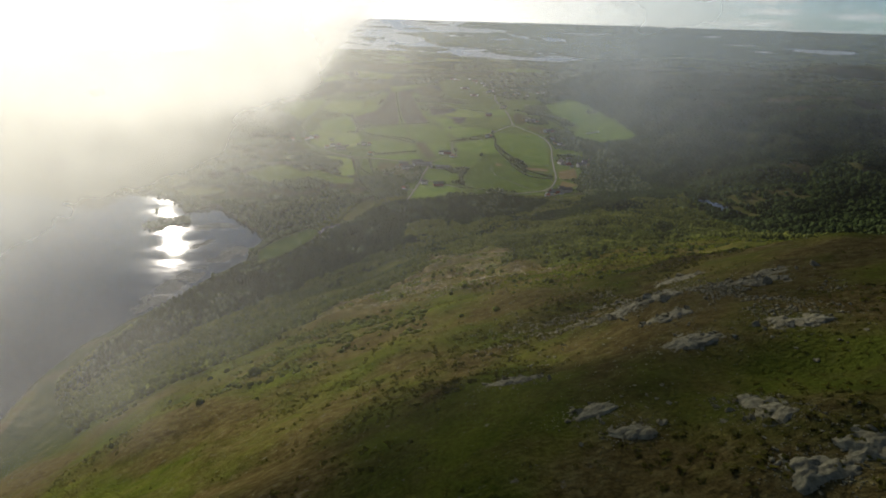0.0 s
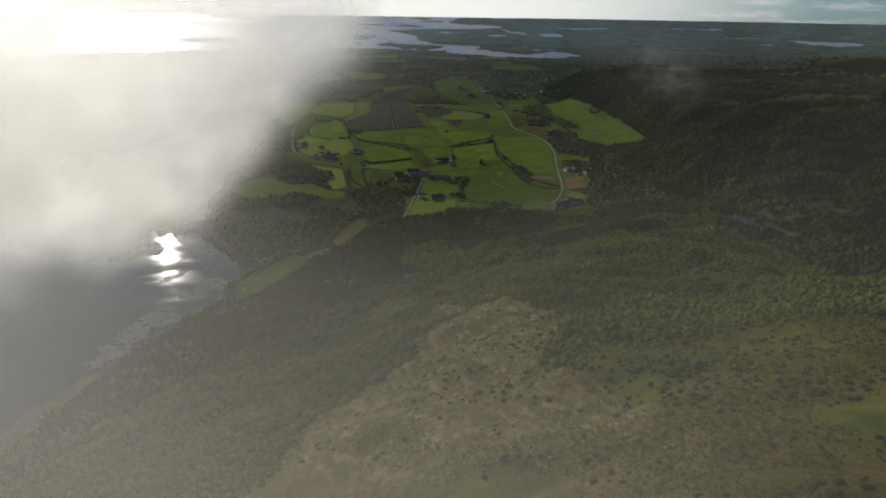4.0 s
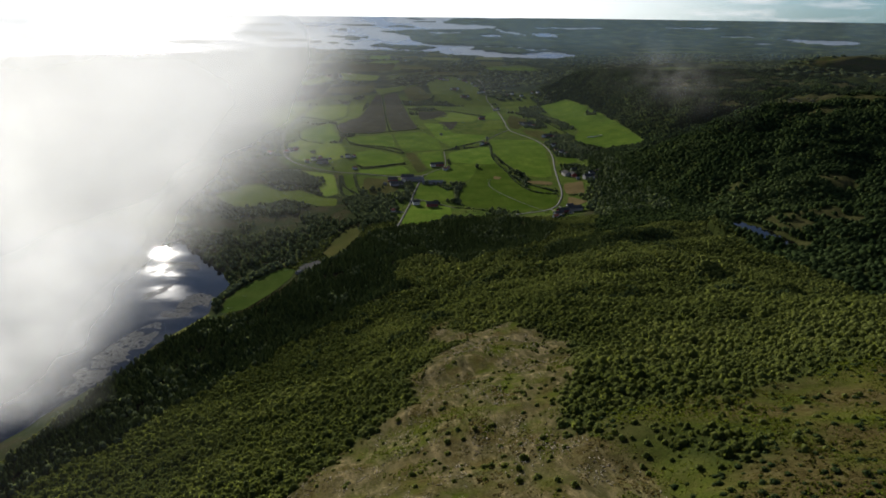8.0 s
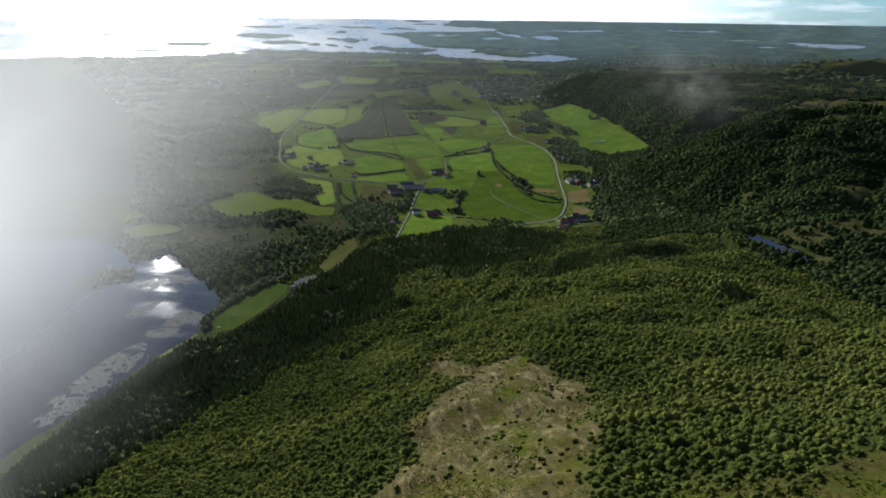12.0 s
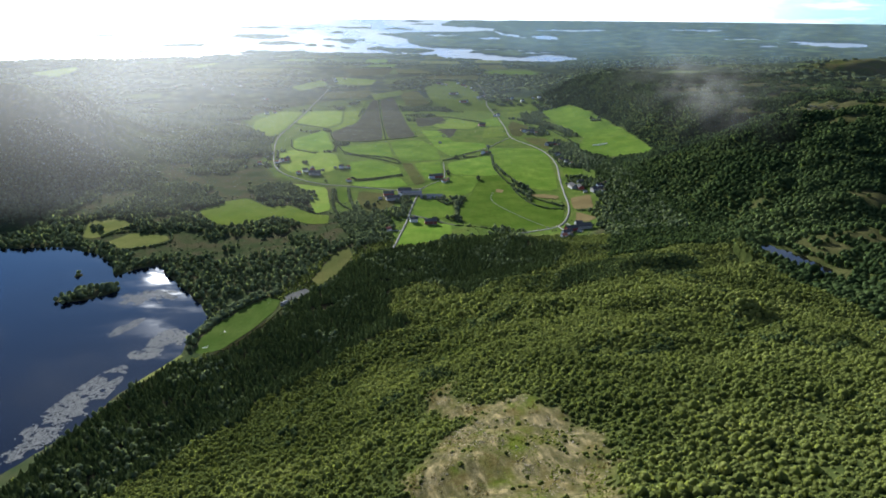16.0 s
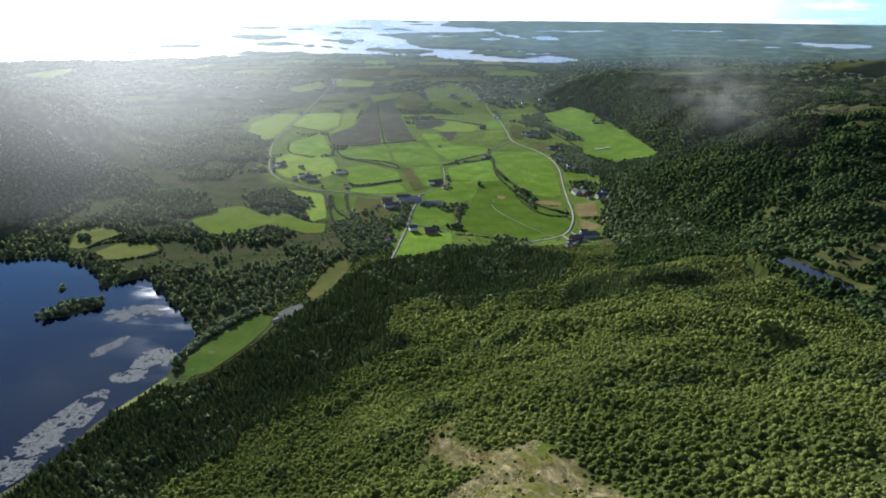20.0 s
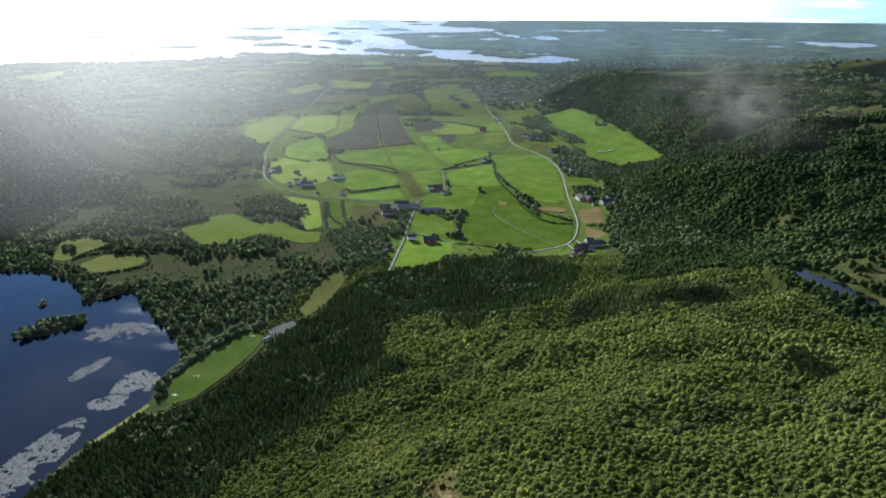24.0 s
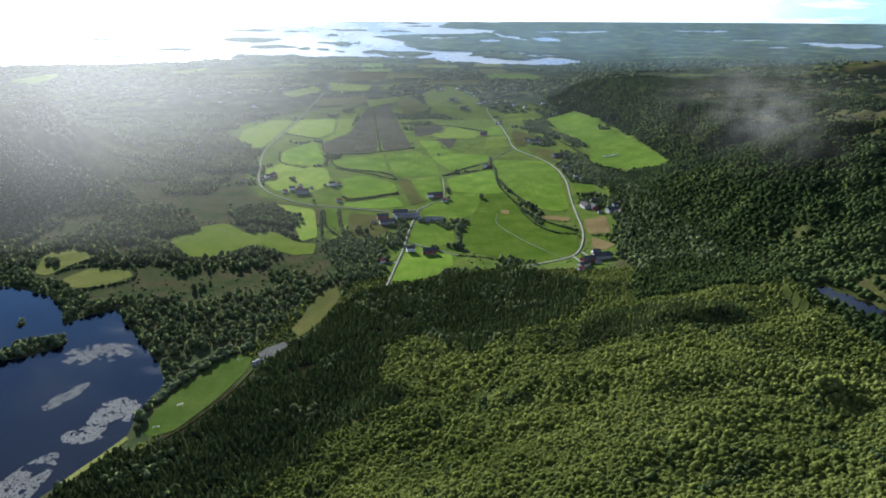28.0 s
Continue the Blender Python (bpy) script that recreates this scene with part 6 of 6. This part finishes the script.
keep = (heath(x, y) > 0.12) & (bare(x, y) < 0.2) & (fbm(x / 34, y / 16, 127, 3) > 0.54) & (x < 0.60 * (y - 80) + 15)
x, y = x[keep], y[keep]
size = RNG.uniform(0.5, 1.1, len(x))
plant("juniper_scrub", SHRUBS, x, y, size * 1.3, size * 0.9, M_RIDGE, "dark juniper and willow bushes in the heath", "scrub", RNG, 0.1)

x, y = scatter(-62, -8, 165, 262, 2.3, RNG)
keep = (bare(x, y) < 0.3) & (fbm(x / 9, y / 7, 135, 4) > 0.50)
x, y = x[keep], y[keep]
size = RNG.uniform(0.4, 1.1, len(x))
plant("willow_scrub", SHRUBS, x, y, size * 1.2, size * 0.9, M_BIRCH, "green willow and birch bushes below the crest", "scrub", RNG, 0.1)

# dry grass, bracken and cut branches on the clearing
x, y = scatter(-75, 65, 250, 640, 1.45, RNG)
keep = (bare(x, y) > RNG.uniform(0.2, 0.8, len(x))) & (fbm(x / 6, y / 12, 128, 3) > 0.40)
x, y = x[keep], y[keep]
size = RNG.uniform(0.22, 0.55, len(x)) * (0.6 + 0.9 * ss(0.45, 0.7, fbm(x / 12, y / 20, 129, 3)))
green = fbm(x / 16, y / 26, 132, 3) > 0.53
for k, mat, nm, lb in ((~green, M_STRAW, "dry_grass", "dry straw-coloured grass tufts on the cleared slope"), (green, M_MOSS, "green_brush", "fresh green regrowth on the cleared slope")):
    plant(nm, TUFTS, x[k], y[k], size[k] * 1.7, size[k] * 0.9, mat, lb, "grass", RNG, 0.05)


def cut_branches(n):
    px, py = RNG.uniform(-70, 60, 6 * n), RNG.uniform(255, 600, 6 * n)
    k = (bare(px, py) > 0.5) & (fbm(px / 9, py / 14, 133, 3) > 0.52)
    px, py = px[k][:n], py[k][:n]
    m = len(px)
    a, long_, thick = RNG.normal(-1.2, 0.9, m), RNG.uniform(0.5, 1.7, m), RNG.uniform(0.05, 0.15, m)
    u = np.stack([np.cos(a), np.sin(a), RNG.normal(0, 0.12, m)], 1) * long_[:, None] / 2
    side = np.stack([-np.sin(a), np.cos(a), np.zeros(m)], 1) * thick[:, None]
    rise = np.stack([np.zeros(m), np.zeros(m), thick * 1.6], 1)
    c = np.stack([px, py, ground_z(px, py) + 0.12], 1)
    v = np.stack([c - u - side, c - u + side, c - u + rise, c + u - 0.5 * side, c + u + 0.5 * side, c + u + 0.6 * rise], 1).reshape(-1, 3)
    t = np.array(((0, 1, 2), (3, 5, 4), (0, 2, 5), (0, 5, 3), (2, 1, 4), (2, 4, 5), (1, 0, 3), (1, 3, 4)))
    f = (np.arange(m)[:, None, None] * 6 + t[None]).reshape(-1, 3)
    tagged(new("cut_branches", mesh_np("cut_branches", v, f, (M_DEADWOOD,))), "bleached cut branches strewn over the clearing", "branches", kind="stuff")


M_DEADWOOD = plain_material("bleached_deadwood", (0.13, 0.108, 0.078), (0.27, 0.232, 0.172), 1.5)
cut_branches(2600)


# ---- water lilies ----
def lilies(cx, cy, rx, ry, turn, n):
    a, r = RNG.uniform(0, 6.28, n), np.sqrt(RNG.uniform(0, 1, n))
    u, w = r * np.cos(a) * rx, r * np.sin(a) * ry
    px, py = cx + u * math.cos(turn) - w * math.sin(turn), cy + u * math.sin(turn) + w * math.cos(turn)
    k = (fbm(px / 9, py / 9, 130, 3) > 0.20 + 0.30 * r) & (fbm(px / 2.5, py / 2.5, 131, 2) > 0.30) & (inside_distance(px, py, LAKE) > 4)
    px, py = px[k], py[k]
    s = RNG.uniform(0.18, 0.48, len(px))
    hexa = np.array([(math.cos(i * math.pi / 2 + 0.3), math.sin(i * math.pi / 2 + 0.3), 0) for i in range(4)])
    v = np.stack([px[:, None] + hexa[None, :, 0] * s[:, None], py[:, None] + hexa[None, :, 1] * s[:, None], 0.04 + 0.05 * RNG.uniform(size=(len(px), 4))], -1).reshape(-1, 3)
    tagged(new("water_lilies", mesh_np("water_lilies", v, np.arange(len(v)).reshape(-1, 4), (M_LILY,))), "floating mat of water lily leaves on the lake", "water lilies", kind="stuff")


lilies(-347, 970, 34, 22, 0.2, 11000)
lilies(-290, 855, 36, 22, 1.25, 19000)
lilies(-316, 735, 76, 18, 1.42, 24000)
lilies(-338, 890, 26, 8, 1.2, 3000)

# rock edges on the knoll of the ridge
for k in range(34):
    px, py = 575 + 5.2 * k * 0.9 + float(RNG.normal()) * 9, 1538 + 0.9 * k + float(RNG.normal()) * 9
    s = float(RNG.uniform(2.0, 5.5))
    ob = new("crag", ROCKS[int(RNG.integers(0, len(ROCKS)))])
    ob.matrix_world = pose(px, py, float(ground_z([px], [py])[0]) - 0.2 * s, float(RNG.uniform(-12, 12)), float(RNG.uniform(-12, 12)), float(RNG.uniform(-40, 40))) @ Matrix.Diagonal((s * 1.6, s * 0.8, s, 1))
    tagged(ob, "pale weathered crag on the knoll's edge", "rock", "crags on the ridge knoll")


# ---- mist: thin drifting layers of cloud, lit through by the sun ----
def mist_material(name, colour, scale, low, high, most):
    m = bpy.data.materials.new(name)
    m.use_nodes = True
    nt = m.node_tree
    nt.nodes.clear()
    n = noise_node(nt, scale, 5, rough=0.55, stretch=(1, 1, 1.3, 0))
    puff = ramp(nt, n, (low, grey(0)), (high, grey(1)))
    a = mix(nt, 1.0, puff, attr(nt, "dense"), "MULTIPLY")
    a = mix(nt, 1.0, a, grey(most), "MULTIPLY")
    d, t, s, c, k, o = (nt.nodes.new("ShaderNode" + q) for q in ("BsdfDiffuse", "BsdfTranslucent", "MixShader", "BsdfTransparent", "MixShader", "OutputMaterial"))
    d.inputs["Color"].default_value = t.inputs["Color"].default_value = (*colour, 1)
    s.inputs[0].default_value = 0.8
    link(nt, d.outputs[0], s.inputs[1])
    link(nt, t.outputs[0], s.inputs[2])
    link(nt, a, k.inputs[0])
    link(nt, c.outputs[0], k.inputs[1])
    link(nt, s.outputs[0], k.inputs[2])
    link(nt, k.outputs[0], o.inputs[0])
    return m


def mist(name, label, mat, y0, x0, x1, z0, z1, density, sway=4.0, nx=60, nz=30):
    """A billowing upright layer; density(x, z) gives its thickness."""
    x, z = np.meshgrid(np.linspace(x0, x1, nx), np.linspace(z0, z1, nz))
    x, z = x.ravel(), z.ravel()
    y = y0 + sway * 2 * (fbm(x / 40, z / 40, int(y0), 3) - 0.5)
    i, j = np.meshgrid(np.arange(nz - 1), np.arange(nx - 1), indexing="ij")
    f = np.stack([i * nx + j, i * nx + j + 1, (i + 1) * nx + j + 1, (i + 1) * nx + j], -1).reshape(-1, 4)
    me = mesh_np(name, np.stack([x, y, z], 1), f, (mat,), True, {"dense": np.clip(density(x, z), 0, 1)})
    return tagged(new(name, me), label, "mist", kind="stuff")


M_CLOUD = mist_material("cloud_mist", (0.97, 0.97, 0.95), 0.030, 0.18, 0.62, 0.96)
M_THIN = mist_material("thin_grey_mist", (0.92, 0.92, 0.86), 0.028, 0.12, 0.66, 0.96)
# low blue-grey albedo puts this cloud's shade into its colour
M_DIM = mist_material("shade_tinted_cloud", (0.22, 0.26, 0.29), 0.026, 0.15, 0.62, 0.9)
M_VEIL = mist_material("thin_mist", (0.95, 0.95, 0.94), 0.045, 0.25, 0.70, 0.75)
M_HAZE = mist_material("haze_and_sun_glow", (0.95, 0.95, 0.94), 0.002, 0.0, 0.7, 1.0)
WAY = np.array([(e[1], e[0], e[2]) for _, e, _, _ in PATH])


def bank(y0, most, inner, outer, foot, slope, soft, top=345.0):
    """Cloud on the lake side of the hilltop: thicker outwards, its foot sinking outwards."""
    way = float(np.interp(y0, WAY[:, 0], WAY[:, 1]))

    def density(x, z):
        lat = x - way
        e, puff = fbm(x / 15, z / 15, 140 + int(y0), 3) - 0.5, fbm(x / 5, z / 4, 190 + int(y0), 4) - 0.5
        under = z - np.maximum(foot + slope * (lat + 22), foot - 12) + e * np.clip(-0.5 * lat, 4, 26)
        return most * np.clip(1 + 1.1 * puff, 0, 1.3) * ss(-inner, -outer, lat + 3 * e + 9 * puff) * ss(-1.8, -5.5, lat) * ss(-soft, soft, under / (1 + 0.022 * np.maximum(-lat - 22, 0))) * ss(-330, -220, lat) * ss(top, top - 12, z)

    mist("cloud_bank", "bright cloud drifting past the hilltop", M_CLOUD, y0, way - 330, way - 1.8, 180, top, density, 1.0, 110, 70)


def hill_mist(y0, left, right, crest, gap, reach=13, label="thin grey mist over the hilltop"):
    """Mist over the hilltop, thicker on the lake side, open round the way."""
    way, eye = (float(np.interp(y0, WAY[:, 0], WAY[:, k])) for k in (1, 2))
    x, z = np.meshgrid(np.concatenate([np.linspace(way - 130, way - 12, 34), np.linspace(way - 11, way + 11, 45), np.linspace(way + 12, way + 130, 30)]),
                       np.concatenate([np.linspace(200, eye - 11, 40), np.linspace(eye - 10.5, eye + 10.5, 43), np.linspace(eye + 12, eye + 40, 10)]))
    nz, nx = x.shape
    x, z = x.ravel(), z.ravel()
    lat, e = x - way, fbm(x / 17, z / 17, 150 + int(y0), 3) - 0.5
    hole = ss(gap, 2.4 * gap, np.hypot(lat, z - eye))
    high = ss(-12, 7, z - crest - 0.55 * np.minimum(lat + 8, 0) + 8 * e)
    d = (right + (left - right) * ss(14 + reach * high, -18 + 4 * high, lat + 14 * e)) * ss(6, 42, z - ground_z(x, np.full(len(x), y0)) + 10 * e) * hole
    d = d * (0.02 + 0.98 * high) * ss(130, 95, np.abs(lat))
    i, j = np.meshgrid(np.arange(nz - 1), np.arange(nx - 1), indexing="ij")
    f = np.stack([i * nx + j, i * nx + j + 1, (i + 1) * nx + j + 1, (i + 1) * nx + j], -1).reshape(-1, 4)
    f = f[np.hypot(lat, z - eye)[f].max(1) > gap]
    v = np.stack([x, y0 + 1.5 * (fbm(x / 30, z / 30, 7, 2) - 0.5), z], 1)
    tagged(new("mist_veil", mesh_np("mist_veil", v, f, (M_THIN,), True, {"dense": np.clip(d, 0, 1)})), label, "mist", kind="stuff")


scene.cycles.transparent_max_bounces = 32


def low_mist(y0, left, right, top):
    """Mist that lies along the flank below the way."""
    way = float(np.interp(y0, WAY[:, 0], WAY[:, 1]))

    def density(x, z):
        lat, e = x - way, fbm(x / 20, z / 20, 170 + int(y0), 3) - 0.5
        return (right + (left - right) * ss(45, -40, lat + 22 * e)) * ss(5, 32, z - ground_z(x, np.full(len(x), y0)) + 12 * e) * ss(top + 3, top - 13, z + 6 * e) * ss(150, 105, np.abs(lat))

    mist("mist_veil", "thin grey mist along the hill's flank", M_THIN, y0, way - 150, way + 150, 190, top + 4, density, 1.0, 90, 60)


bank(226.0, 0.46, 9, 36, 294, 0.60, 9, 313.5)
bank(212.0, 0.62, 2.5, 12.5, 287, 1.10, 6, 312.0)
bank(193.0, 0.70, 0.0, 7.0, 287, 0.82, 5, 311.0)
bank(178.0, 0.60, 0.0, 7.0, 291, 0.60, 5, 310.0)
bank(158.0, 0.26, 3.5, 18, 291, 0.45, 13, 309.5)
hill_mist(34.0, 0.30, 0.004, 289, 2.4)
hill_mist(56.0, 0.30, 0.004, 296, 2.6)
hill_mist(77.0, 0.48, 0.003, 291, 3.6)
hill_mist(94.0, 0.42, 0.003, 297, 4.2, 1)
hill_mist(115.0, 0.34, 0.003, 301, 2.2, -9)
hill_mist(121.0, 0.34, 0.003, 301, 2.2, -9)
low_mist(106.0, 0.03, 0.002, 283)
low_mist(123.0, 0.06, 0.003, 284)


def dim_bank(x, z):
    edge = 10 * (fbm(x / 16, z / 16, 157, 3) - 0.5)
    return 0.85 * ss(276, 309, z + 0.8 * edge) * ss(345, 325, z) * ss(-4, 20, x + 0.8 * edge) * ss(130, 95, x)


# kept dark by its colour, as if it hung in shade
mist("cloud_bank", "cloud sheet coloured dim blue-grey to look shaded", M_DIM, 92.0, -5, 130, 255, 345, dim_bank, 2.0)
mist("mist_wisp", "faint wisp of mist before the ridge", M_VEIL, 870.0, 120, 300, 190, 300,
     lambda x, z: 0.06 * np.exp(-(((x - 208) / 50) ** 2) - (((z - 246 + 0.2 * (x - 208)) / 26) ** 2)), 6.0)
# haze sheet, thickest at the sun's bearing to add the sun's glow
mist("haze_layer", "haze sheet thickened below the sun for its glow", M_HAZE, 1130.0, -1250, 200, 30, 420,
     lambda x, z: (0.014 + 0.16 * np.exp(-(((x + 430) / 290) ** 2))) * (0.15 + ss(70, 300, z)) * ss(420, 330, z) * ss(200, -260, x) * ss(-1250, -1000, x) * ss(30, 80, z), 0.0)
# distance haze put in as faint tinted sheets across the view
M_PALE = mist_material("pale_haze_tint", (0.62, 0.72, 0.74), 0.003, 0.0, 0.7, 1.0)
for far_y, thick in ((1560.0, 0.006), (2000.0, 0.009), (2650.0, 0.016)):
    mist("haze_layer", "pale tinted sheet standing in for farmland haze", M_PALE, far_y, -1900, 1900, -5, 420,
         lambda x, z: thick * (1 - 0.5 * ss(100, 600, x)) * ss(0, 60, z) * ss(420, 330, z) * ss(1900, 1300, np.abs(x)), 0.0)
# the blue of the far air is this sheet's own colour
M_BLUE = mist_material("blue_haze_tint", (0.30, 0.48, 0.62), 0.004, 0.0, 0.7, 1.0)
mist("haze_layer", "blue tinted sheet standing in for coastal haze", M_BLUE, 3150.0, -3600, 3600, -5, 420,
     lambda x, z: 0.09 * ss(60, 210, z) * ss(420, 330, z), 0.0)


# an unseen broken cloud, added high over the hilltop to shade its eastern side
def overhead():
    n = 40
    x, y = np.meshgrid(np.linspace(-365, 420, n), np.linspace(580, 1060, n))
    x, y = x.ravel(), y.ravel()
    i, j = np.meshgrid(np.arange(n - 1), np.arange(n - 1), indexing="ij")
    f = np.stack([i * n + j, i * n + j + 1, (i + 1) * n + j + 1, (i + 1) * n + j], -1).reshape(-1, 4)
    edge = 70 * (fbm(x / 70, y / 70, 170, 3) - 0.5)
    dense = ss(0, 80, x + edge + 255 + 60 * ss(650, 690, y) + 22 * ss(750, 830, y)) * ss(418, 330, x) * ss(582, 640, y) * ss(1050, 940, y + edge)
    z = 470 + 14 * (fbm(x / 60, y / 60, 171, 3) - 0.5)
    me = mesh_np("cloud", np.stack([x, y, z], 1), f, (M_OVER,), True, {"dense": np.clip(dense, 0, 1)})
    tagged(new("cloud", me), "unseen broken cloud added to shade the hilltop", "cloud", kind="stuff")


M_OVER = mist_material("overhead_cloud", (0.85, 0.86, 0.88), 0.02, 0.10, 0.58, 0.80)
overhead()
